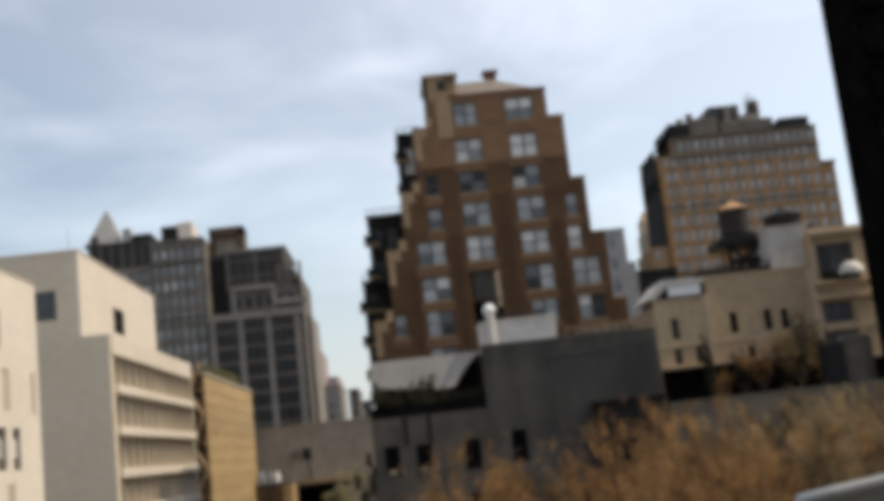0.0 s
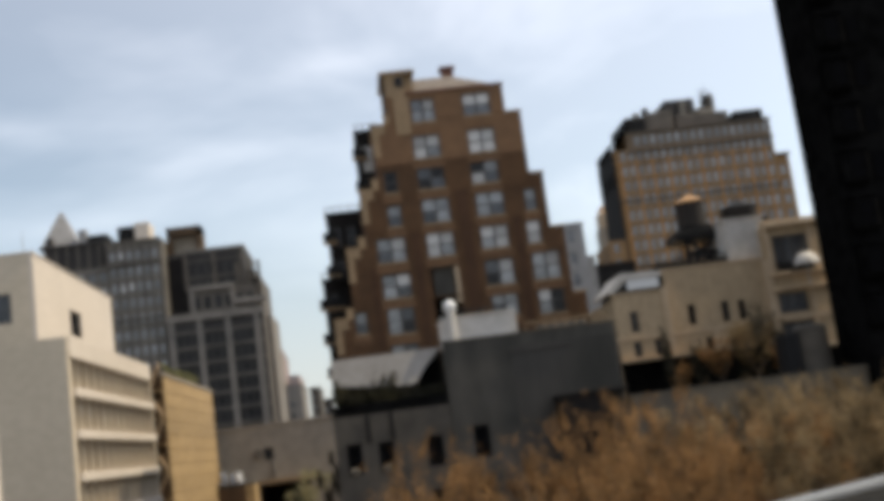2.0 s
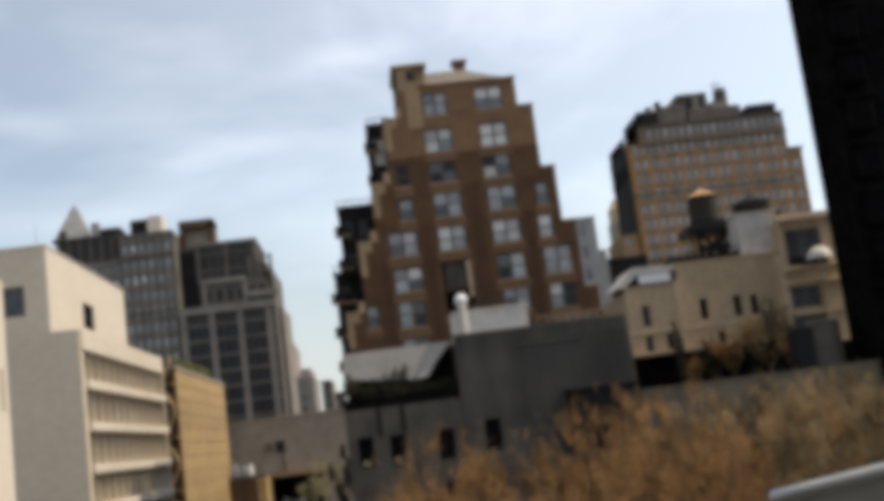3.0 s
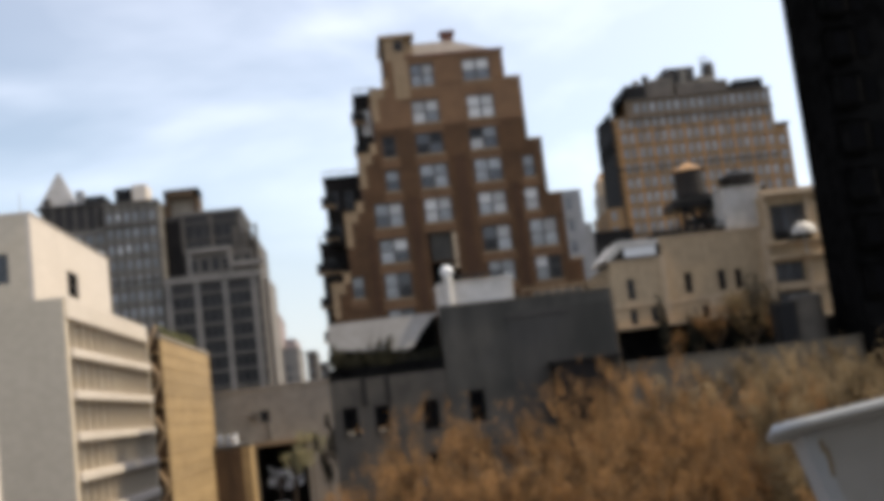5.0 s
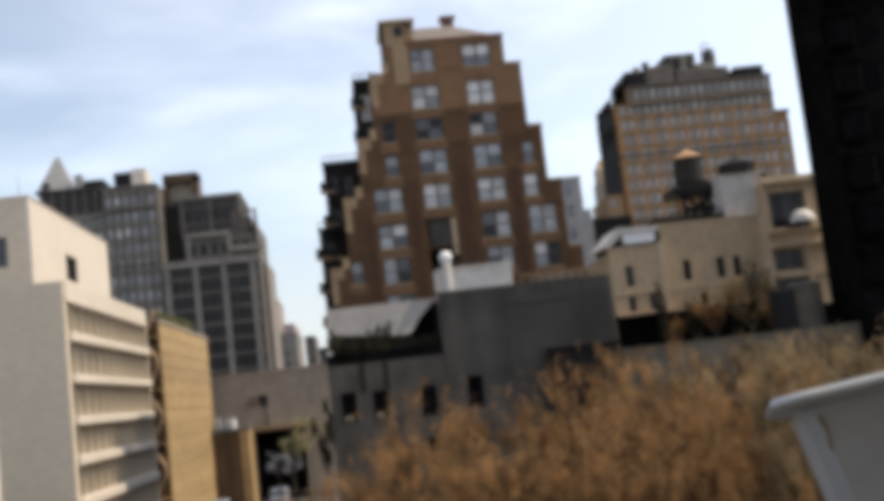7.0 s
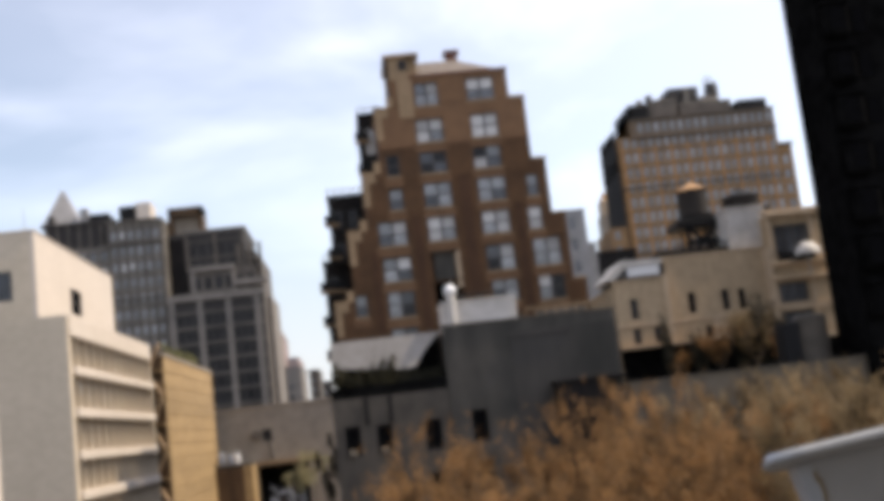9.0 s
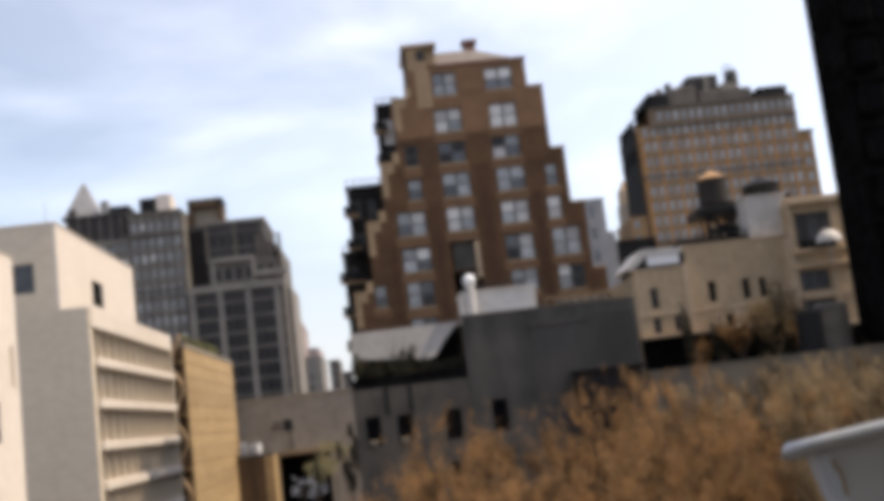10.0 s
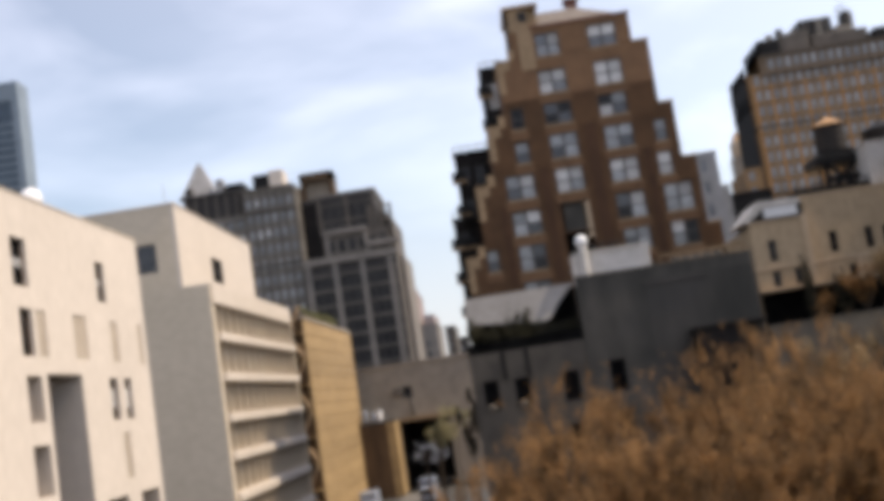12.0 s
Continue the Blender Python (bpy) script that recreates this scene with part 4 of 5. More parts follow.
    # black sheet added behind the posts for the awning's shade
    part("back_screen", boxes((-2.0, 5.9, Y + 2.4, Y + 2.5, 16.1, 20.3)), "dark_brick", a, "black sheet for the shade under the awning")
    for i, x in enumerate((-1.7, -0.4, 0.9, 2.0, 3.1, 4.3, 5.2)):
        t = thing("terrace_shrub", base(x, Y + 0.75, 16.35), "dark evergreen shrub in a terrace planter", "shrub", "terrace shrubs")
        part("foliage", clump(30 + i, 700, (x, Y + 0.75, 17.3 + 0.25 * (i % 3 == 0)), (0.8, 0.5, (1.5, 1.2, 1.9, 1.6, 0.9, 0.6, 0.5)[i]), 0.26), "leaf_olive" if i < 4 else "leaf_green", t)
        part("pot", boxes((x - 0.5, x + 0.5, Y + 0.4, Y + 1.1, 16.12, 16.75), bev=0.03), "black_metal", t)


grey_building()


# ---- long low wall and garden roof at the right ----
def low_building():
    b = thing("low_building", base(40, 76), "long low grey concrete building behind the trees", "building")
    part("wall", boxes((17.1, 33.1, 72, 72.5, 0, 15.0)), "taupe_concrete", b)
    part("roof", boxes((18.7, 33.1, 72.5, 94.9, 14.2, 14.5), (33.1, 70, 76.3, 94.9, 14.2, 14.5)), "roof", b)
    part("core", boxes((18.7, 33.1, 72.5, 75.9, 0, 14.2)), "grey_concrete", b)
    part("return_wall", boxes((17.1, 17.6, 72.5, 79.9, 0, 14.6)), "grey_concrete", b)
    part("coping", boxes((17.0, 33.1, 71.9, 72.6, 15.0, 15.15), bev=0.03), "taupe_concrete", b)
    t = thing("roof_tank", base(29.3, 69.9, 14.5), "grey cylindrical rooftop tank with a black box at its left", "tank")
    bm = cone(bmesh.new(), (30.7, 74.6, 14.5), 1.15, 1.1, 3.6, 20)
    part("drum", bm, "grey_concrete", t)
    part("lid", cone(bmesh.new(), (30.7, 74.6, 18.1), 1.18, 0.9, 0.25, 20), "grey_concrete", t)
    # the tank's darker left side is built as a black box
    part("panel", boxes((28.5, 29.7, 74.0, 75.6, 14.5, 17.9), bev=0.05), "black_metal", t, "black box as the tank's darker left side")


low_building()


# ---- tan apartment house with roof structures ----
def tan_house():
    b = thing("apartment_house", base(32, 100), "tan brick house with penthouse additions and deep dark veranda", "building")
    Y = 95.0
    r = random.Random(8)
    kw = dict(frame_mat="dark_frame", pane_mat="pane_dark", depth=0.2)
    facade(b, "front", (0, Y - 0.3, 0), 22.2, 26.9, 18.3, 24.1, [(23.5, 24.2, 20.75, 22.55), (23.45, 24.15, 18.6, 19.95), (25.3, 25.9, 18.6, 20.0)], "tan_brick", lights=1, **kw)
    facade(b, "front", (0, Y, 0), 26.9, 36.3, 18.3, 25.8, [(28.7, 29.4, 20.8, 22.6), (31.7, 32.4, 20.75, 22.55), (33.2, 33.85, 20.7, 22.45), (29.9, 30.6, 18.5, 19.6), (32.4, 33.4, 18.5, 19.8)], "tan_brick", lights=1, **kw)
    facade(b, "front", (0, Y - 0.5, 0), 36.3, 41.3, 17.8, 28.8, [(37.0, 40.2, 24.7, 27.6), (36.7, 39.3, 20.75, 22.5), (36.6, 39.5, 18.55, 19.95)], "tan_brick", lights=3, **dict(kw, pane_mat="pane_blue"))
    part("core", boxes((22.2, 26.9, Y + 0.36, 110, 14.5, 23.8), (26.9, 36.3, Y + 0.4, 110, 14.5, 25.5), (36.3, 41.3, Y + 0.36, 110, 14.5, 28.5)), "tan_brick", b)
    part("string_course", boxes((22.1, 26.9, Y - 0.42, Y - 0.3, 20.1, 20.35), (26.9, 36.3, Y - 0.12, Y, 20.1, 20.35), (36.3, 41.4, Y - 0.65, Y - 0.5, 20.1, 20.6), (36.3, 41.4, Y - 0.65, Y - 0.5, 17.5, 17.95)), "beige_stone", b, "pale stone string course")
    part("pier", boxes((26.6, 27.1, Y - 0.45, Y, 18.3, 24.4)), "beige_stone", b)
    part("pier", boxes((35.9, 36.5, Y - 0.7, Y, 18.3, 25.6)), "beige_stone", b)
    part("coping", boxes((26.85, 36.3, Y - 0.1, Y + 0.4, 25.8, 25.95), (36.2, 41.4, Y - 0.6, Y, 28.8, 29.0), (22.1, 26.95, Y - 0.4, Y + 0.1, 24.1, 24.25)), "beige_stone", b)
    # flat near-black sheets put the veranda's shade into colour
    part("veranda", boxes((22.3, 46.0, Y + 0.05, Y + 0.35, 14.5, 17.75)), "dark_brick", b, "black sheet for the veranda's shade")
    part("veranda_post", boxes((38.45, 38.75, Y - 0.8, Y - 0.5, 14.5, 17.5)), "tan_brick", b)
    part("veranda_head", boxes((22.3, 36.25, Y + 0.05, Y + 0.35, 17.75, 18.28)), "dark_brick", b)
    part("veranda_roof", boxes((22.1, 36.2, Y - 1.0, Y - 0.31, 18.25, 18.4)), "beige_stone", b)
    for z0, z1, xr in ((28.35, 28.8, 41.6), (22.75, 23.0, 41.5), (24.05, 24.3, 41.3)):
        part("floor_slab", boxes((36.35, xr, Y - 1.0, Y - 0.5, z0, z1), bev=0.03), "beige_stone", b, "pale projecting slab edge")
    for x, z0, z1 in ((36.55, 24.3, 28.35), (40.35, 24.3, 28.35), (39.75, 20.6, 22.75), (39.75, 18.0, 20.1), (36.4, 18.0, 22.75)):
        part("jamb_strip", boxes((x - 0.16, x + 0.16, Y - 0.72, Y - 0.5, z0, z1)), "beige_stone", b)
    for x, z0, z1 in ((37.75, 24.7, 27.6), (38.7, 24.7, 27.6), (39.6, 24.7, 27.6)):
        part("glazing_bar", boxes((x - 0.09, x + 0.09, Y - 0.52, Y - 0.36, z0, z1)), "dark_frame", b)
    part("balustrade", boxes((36.9, 40.3, Y - 0.95, Y - 0.85, 24.3, 25.1)), "black_metal", b, "dark terrace balustrade")
    for x in (27.0, 30.9, 35.6):
        part("terrace_pier", boxes((x - 0.18, x + 0.18, Y - 0.16, Y, 18.4, 20.1)), "beige_stone", b)
    # glazed lean-to on the lower roof
    g = thing("greenhouse", base(24, Y, 24.25), "white framed lean-to greenhouse on a roof", "greenhouse")
    bm = bmesh.new()
    prof = [(21.6, 24.3), (23.2, 25.9), (26.7, 25.75), (26.7, 25.35), (23.6, 25.35), (22.3, 24.25)]
    f0 = [bm.verts.new((x, Y - 0.6, z)) for x, z in prof]
    f1 = [bm.verts.new((x, Y + 5, z)) for x, z in prof]
    bm.faces.new(f0)
    bm.faces.new(list(reversed(f1)))
    for i in range(6):
        j = (i + 1) % 6
        bm.faces.new((f0[j], f0[i], f1[i], f1[j]))
    part("roof_frame", bm, "white_paint", g)
    part("glazing", boxes((23.6, 26.4, Y - 0.5, Y - 0.4, 24.45, 25.3)), "car_white", g, "white blind in the glazing")
    # black strips added for the dark underside of roof and glazing
    part("base_panel", boxes((22.3, 26.85, Y - 0.42, Y + 4, 24.25, 24.72), (26.42, 26.85, Y - 0.42, Y - 0.3, 24.72, 25.35), (22.7, 23.6, Y - 0.42, Y - 0.3, 24.72, 25.2)), "black_metal", g, "black strips for the shade under the greenhouse roof")
    # light grey stair bulkhead
    s = thing("roof_bulkhead", base(35, Y + 2, 25.5), "light grey rooftop stair bulkhead", "building")
    part("wall", boxes((33.4, 36.9, Y + 0.6, Y + 5, 25.5, 29.6), bev=0.04), "white_paint", s)
    part("coping", boxes((33.3, 37.0, Y + 0.5, Y + 5.1, 29.6, 29.75)), "white_paint", s)
    part("hatch", boxes((34.2, 35.6, Y + 0.5, Y + 0.6, 25.9, 27.2)), "white_paint", s)
    # wooden water tanks
    def tank(x, y, z, rad, h, leg, roof_mat, label):
        t = thing("water_tank", base(x, y, z - leg), label, "tank", "rooftop water tanks")
        bm = cone(bmesh.new(), (x, y, z), rad, rad * 0.96, h, 24)
        part("drum", bm, "tank_wood", t)
        for k in range(4):
            bm = bmesh.new()
            cone(bm, (x, y, z + h * (0.1 + 0.26 * k)), rad * 1.02, rad * 1.02, 0.06, 24)
            part("hoop", bm, "black_metal", t)
        part("cone_roof", cone(bmesh.new(), (x, y, z + h), rad * 1.08, 0.15, rad * 0.55, 24), roof_mat, t)
        part("platform", boxes((x - rad * 1.15, x + rad * 1.15, y - rad * 1.15, y + rad * 1.15, z - 0.35, z)), "black_metal", t)
        for sx in (-1, 1):
            for sy in (-1, 1):
                part("leg", tube(bmesh.new(), (x + sx * rad * 0.9, y + sy * rad * 0.9, z - leg), (x + sx * rad * 0.75, y + sy * rad * 0.75, z - 0.3), 0.12, 0.12), "black_metal", t)
        for sx in (-1, 1):
            part("brace", tube(bmesh.new(), (x + sx * rad * 0.9, y - rad * 0.9, z - leg + 0.3), (x - sx * rad * 0.75, y - rad * 0.75, z - 0.5), 0.06, 0.06), "black_metal", t)
    tank(32.0, 100, 29.9, 1.4, 2.5, 4.4, "tank_roof", "dark cedar water tank with an orange-lit conical roof")
    tank(36.9, 101, 30.2, 1.7, 1.3, 4.7, "black_metal", "dark cedar water tank behind a grey bulkhead")
    dk = thing("tank_platform", base(31, 99, 25.5), "black steel dunnage platform under a water tank", "platform")
    part("deck", boxes((29.7, 34.2, 98.2, 101.8, 28.75, 29.5), bev=0.05), "black_metal", dk)
    for xa, xb in ((30.6, 33.6), (33.6, 30.6)):
        part("brace", tube(bmesh.new(), (xa, 98.5, 26.0), (xb, 98.5, 29.0), 0.22, 0.22), "black_metal", dk)
    part("girt", boxes((30.5, 33.7, 98.35, 98.65, 27.1, 27.7)), "black_metal", dk)
    for x in (30.6, 33.6):
        part("post", boxes((x - 0.15, x + 0.15, 98.3, 98.7, 25.5, 29.05)), "black_metal", dk)
    rl = thing("roof_railing", base(29.5, Y + 1, 25.5), "black steel platform railing on a roof", "railing")
    part("deck", boxes((26.9, 33.2, Y + 0.8, Y + 3, 25.95, 26.45)), "black_metal", rl)
    for k in range(9):
        part("post", boxes((27.0 + k * 0.75, 27.08 + k * 0.75, Y + 0.8, Y + 0.9, 25.5, 26.9)), "black_metal", rl)
    part("rail", boxes((28.4, 33.2, Y + 0.8, Y + 0.9, 26.8, 26.9)), "black_metal", rl)
    u = thing("terrace_umbrella", base(39.3, Y - 1.4, 24.0), "white domed sunshade before a terrace window", "umbrella")
    bm = bmesh.new()
    bmesh.ops.create_uvsphere(bm, u_segments=16, v_segments=10, radius=1.1, matrix=Matrix.Translation((39.3, Y - 1.6, 24.65)))
    bmesh.ops.delete(bm, geom=[v for v in bm.verts if v.co.z < 24.4], context="VERTS")
    for v in bm.verts:
        v.co.z = 24.6 + (v.co.z - 24.6) * 1.0
    bmesh.ops.solidify(bm, geom=bm.faces[:], thickness=0.05)
    part("canopy", bm, "white_paint", u)
    part("pole", tube(bmesh.new(), (39.3, Y - 1.6, 22.9), (39.3, Y - 1.6, 25.6), 0.05, 0.05), "steel", u)
    part("bracket", boxes((39.0, 39.6, Y - 1.9, Y - 0.5, 22.8, 22.95)), "beige_stone", u)
    for i, (x, h) in enumerate(((25.5, 5.2), (28.0, 3.8), (31.8, 3.6), (33.4, 6.2), (34.8, 5.0), (37.0, 3.2))):
        t = thing("garden_conifer", base(x, Y - 3, 14.5), "dark upright conifer on the garden roof", "tree", "garden roof conifers")
        part("trunk", tube(bmesh.new(), (x, Y - 3, 14.5), (x, Y - 3, 15.6), 0.1, 0.08), "bark", t)
        part("crown", clump(60 + i, 900, (x, Y - 3, 15.3 + h * 0.5), (0.6 + 0.15 * i, 0.6, h * 0.62), 0.3), "leaf_green", t)


tan_house()


# ---- big brick tower behind ----
def brick_tower():
    b = thing("office_tower", base(75, 228), "orange-brown brick office tower with dense small windows", "building")
    Y = 220.0
    r = random.Random(21)
    cols = [57.9 + 1.7 * k for k in range(19)]
    rows = [67.6 - 3.1 * k for k in range(14)]
    m = base(0, Y)
    holes = grid(cols, 1.0, rows, 2.15)
    wing_h = [(90.9, 92.2, v, v + 1.95) for v in rows if v < 59]
    holes = [h for h in holes if not (h[0] < 60 and h[2] > 66)]
    part("wall", pierced(56.4, 90.2, 20, 66.9, [h for h in holes if h[2] < 66], 0.35), "orange_brick", b, m=m)
    part("wall", pierced(59.6, 90.2, 66.9, 70.6, [h for h in holes if h[2] > 66], 0.35), "stone_grey_brick", b, m=m)
    part("wall", pierced(90.2, 93.1, 20, 62.4, wing_h, 0.35), "orange_brick", b, m=base(0, Y + 0.5))
    part("core", boxes((56.4, 90.2, Y + 0.36, 233, 0, 66.8), (59.6, 90.2, Y + 0.36, 233, 66.8, 70.3), (90.2, 93.1, Y + 0.86, 233, 0, 62.2)), "orange_brick", b)
    low_h = [(53.4, 54.5, v, v + 1.9) for v in rows if v < 46]
    part("wall", pierced(52.6, 55.98, 20, 48.4, low_h, 0.35), "orange_brick", b, m=base(0, Y - 0.5))
    part("core", boxes((52.6, 55.98, Y - 0.14, 233, 0, 48.2)), "orange_brick", b)
    for h in low_h:
        window(b, h, base(0, Y - 0.5), "window_frame", "pane_grey", 1, 0.15, 0.1, r)
    part("coping", boxes((90.2, 93.4, Y + 0.2, 233, 62.4, 62.9)), "dark_stone", b)
    for h in holes + wing_h:
        window(b, h, m if h[0] < 90 else base(0, Y + 0.5), "window_frame", "pane_grey", 1, 0.15, 0.0, r)
    for k in range(20):
        x = 57.35 + 1.7 * k - 0.15
        wide = k % 2 == 0
        part("pilaster", boxes((x - 0.04, x + 0.5, Y - 0.24, Y, 20, 64.6) if wide else (x + 0.08, x + 0.38, Y - 0.14, Y, 20, 63.2)), "ochre_brick" if wide else "coping", b)
        if k > 1:
            part("pilaster", boxes((x + 0.05, x + 0.4, Y - 0.16, Y, 63.2, 70.6)), "stone_grey_brick", b)
    for z in (56.4, 66.6, 70.6, 43.0):
        part("string_course", boxes((56.2 if z < 66 else 59.5, 90.4, Y - 0.4, Y, z - 0.3, z)), "tower_brick", b, "weathered stone course")
    # rooftop structures
    part("mansard", boxes((60.0, 64.9, Y + 1.5, 234, 70.3, 74.2), bev=0.5), "black_metal", b, "dark rooftop housing")
    part("mansard", boxes((83.2, 89.6, Y + 1.0, 232, 70.6, 73.0), bev=0.25), "black_metal", b, "dark rooftop housing")
    part("bulkhead", boxes((64.9, 70.6, Y + 2, 231, 70.6, 74.9), bev=0.15), "mid_stone", b)
    part("bulkhead", boxes((71.4, 82.6, Y + 2.5, 231, 70.6, 73.8), bev=0.15), "mid_stone", b)
    part("penthouse", boxes((69.8, 76.4, Y + 4, 230, 73.8, 77.6), bev=0.15), "dark_stone", b)
    part("plant_room", boxes((77.0, 80.5, Y + 4, 228, 73.8, 75.4), bev=0.1), "light_grey", b)
    a = thing("roof_antenna", base(78.6, 225, 74.4), "cluster of pale antennas on the tower roof", "antenna")
    for k in range(7):
        x = 78.0 + 0.5 * k
        part("mast", tube(bmesh.new(), (x, 225, 74.3), (x, 225, 78.4 + 1.6 * math.sin(0.6 + k * 0.45)), 0.1, 0.07), "dark_stone", a)
    part("cooling_drum", cone(bmesh.new(), (79.6, 225, 75.4), 1.4, 1.2, 2.6, 14), "dark_stone", a)
    for k, x in enumerate((61.5, 63.4, 65.5, 68.0, 70.6, 73.5, 75.0)):
        v = thing("roof_vent", base(x, 224, 73), "small grey rooftop ventilator", "vent", "tower roof vents")
        part("duct", boxes((x - 0.6, x + 0.6, 223.2, 224.6, 70.4, 74.9 + 0.9 * (k % 3) + (0.6 if 66 < x < 76 else -0.4)), bev=0.08), "ash_brick" if k % 2 else "dark_stone", v)
    # the flank faces away from the sun; that shade is in its colour
    part("flank_wall", boxes((56.0, 56.4, Y - 0.2, 234, 0, 66.0)), "black_stone", b, "blank flank wall, its shade put into near-black stone")
    # slope at the flank, its shade put into the same near-black
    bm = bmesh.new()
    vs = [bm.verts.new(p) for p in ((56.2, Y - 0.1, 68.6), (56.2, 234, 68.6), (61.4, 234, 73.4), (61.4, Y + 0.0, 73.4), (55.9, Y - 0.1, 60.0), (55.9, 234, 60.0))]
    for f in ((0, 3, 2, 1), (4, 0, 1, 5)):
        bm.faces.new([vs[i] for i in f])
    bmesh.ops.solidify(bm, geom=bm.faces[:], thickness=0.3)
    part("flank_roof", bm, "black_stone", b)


brick_tower()


# ---- slim pale building between the towers ----
sb = thing("apartment_tower", base(33, 166), "slim pale grey tower behind the brick tower", "building")
facade(sb, "front", (0, 160, 0), 28, 34.8, 10, 42.2, grid([29.0, 30.6, 32.4], 0.9, list(np.arange(14, 40, 3.2)), 1.8), "slate", frame_mat="window_frame", pane_mat="pane_blue", lights=1)
part("core", boxes((28, 34.8, 160.36, 172, 0, 42.0), (34.8, 36.2, 161.5, 172, 0, 37.6)), "slate", sb)
part("coping", boxes((27.9, 34.9, 159.9, 172, 42.2, 42.5)), "slate", sb)
db = thing("low_building", base(51, 220), "near-black blank building beside the brick office tower", "building")
part("wall", boxes((47.6, 55.8, 214, 230, 0, 42.6)), "black_stone", db)
part("parapet", boxes((47.4, 55.9, 213.8, 230, 42.6, 43.3), bev=0.05), "black_stone", db)
cu = thing("cupola_tower", base(60, 262), "far pale tower, sunlight put into its orange cupola", "building")
part("shaft", boxes((61.2, 65.5, 262, 267, 0, 58.5)), "light_grey", cu)
part("crown", boxes((61.5, 64.4, 262.4, 266.6, 58.5, 62.4), bev=0.3), "beige_stone", cu)
# orange cone: the sunlit top of the tower put into colour
part("cupola", cone(bmesh.new(), (62.9, 264.5, 62.4), 1.3, 0.3, 2.0, 12), "tank_roof", cu)


# ---- dark building at the right edge ----
def dark_building():
    b = thing("apartment_building", base(42, 73), "nearly black brick building with bay windows, deep shade in its colour", "building")
    X, Y = 33.2, 71.2
    # the building's deep shade is put into this near-black brick
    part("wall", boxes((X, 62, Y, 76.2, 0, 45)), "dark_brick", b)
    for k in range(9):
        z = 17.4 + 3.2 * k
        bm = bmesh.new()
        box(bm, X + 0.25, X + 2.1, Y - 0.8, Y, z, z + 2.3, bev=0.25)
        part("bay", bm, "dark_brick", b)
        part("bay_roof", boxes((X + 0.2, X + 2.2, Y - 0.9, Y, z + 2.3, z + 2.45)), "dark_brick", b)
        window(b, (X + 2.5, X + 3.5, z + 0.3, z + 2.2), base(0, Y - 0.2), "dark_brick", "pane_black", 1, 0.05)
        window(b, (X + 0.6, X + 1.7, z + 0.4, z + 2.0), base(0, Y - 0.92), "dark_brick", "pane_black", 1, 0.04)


dark_building()


# ---- cluster of older towers beyond the white buildings ----
def far_towers():
    r = random.Random(31)
    # tower with a pyramid roof
    a = thing("office_tower", base(-58, 240), "stone tower with a pale pyramid roof above a dark attic", "building")
    Y = 232.0
    facade(a, "front", (0, Y, 0), -63, -48.6, 20, 57.5, grid([-62 + 2.2 * k for k in range(6)], 1.3, list(np.arange(24, 56, 3.4)), 2.0), "ash_brick", frame_mat="window_frame", pane_mat="pane_grey", lights=1, blind=0.15, rnd=r)
    part("core", boxes((-63, -48.6, Y + 0.36, 250, 0, 57.2)), "mid_stone", a)
    part("attic", boxes((-62.2, -48.4, Y + 0.6, 249, 57.5, 62.6)), "dark_stone", a, "dark attic storey")
    for k in range(7):
        part("attic_pier", boxes((-62.1 + 2.2 * k, -61.5 + 2.2 * k, Y + 0.2, Y + 0.6, 57.5, 62.6)), "mid_stone", a)
    part("cornice", boxes((-62.8, -48.2, Y, 249.5, 62.6, 63.2)), "dark_stone", a)
    bm = bmesh.new()
    bmesh.ops.create_cone(bm, cap_ends=True, segments=4, radius1=5.5, radius2=0.4, depth=8.2, matrix=Matrix.Translation((-59.3, 238, 67.3)) @ Matrix.Rotation(radians(45), 4, "Z"))
    part("pyramid_roof", bm, "slate", a, "pale grey pyramid roof")
    part("finial", boxes((-55.2, -53.6, 234, 236, 63.2, 66.4), bev=0.1), "slate", a)
    part("roof_house", boxes((-53.4, -49.2, 234, 240, 63.2, 65.0), bev=0.2), "black_metal", a, "dark rooftop housing")
    part("dormer", boxes((-61.6, -60.4, 233, 235, 63.2, 65.2), bev=0.1), "dark_stone", a)
    for z in (56.9, 50.1, 43.3):
        part("string_course", boxes((-63.2, -48.4, Y - 0.3, Y, z - 0.5, z)), "pale_stone", a)
    # second tower
    t = thing("office_tower", base(-43, 240), "grey brick tower with a crown of roof tanks", "building")
    Y = 230.0
    facade(t, "front", (0, Y, 0), -49.0, -38.0, 15, 62.2, grid([-48.3 + 1.72 * k for k in range(6)], 1.0, list(np.arange(18.4, 60, 3.3)), 1.9), "ash_brick", frame_mat="window_frame", pane_mat="pane_grey", lights=1, blind=0.12, rnd=r)
    part("core", boxes((-49.0, -38.0, Y + 0.36, 246, 0, 62)), "ash_brick", t)
    for k in range(7):
        x = -49.0 + 1.72 * k
        part("pilaster", boxes((x + 0.05, x + 0.5, Y - 0.25, Y, 15, 62.2)), "mid_stone", t)
    for z in (62.2, 57.6, 46.0):
        part("string_course", boxes((-49.3, -37.8, Y - 0.4, Y, z - 0.5, z)), "mid_stone", t)
    part("corner", boxes((-38.0, -37.5, Y + 0.0, 246, 15, 61.8)), "ash_brick", t, "sunlit brick corner")
    part("roof_tank", boxes((-47.2, -43.4, 234, 239, 62, 66.0), bev=0.2), "black_metal", t, "dark rooftop housing")
    part("roof_house", boxes((-43.4, -40.4, 233, 239, 62, 66.3), bev=0.1), "white_stucco", t, "pale rooftop house")
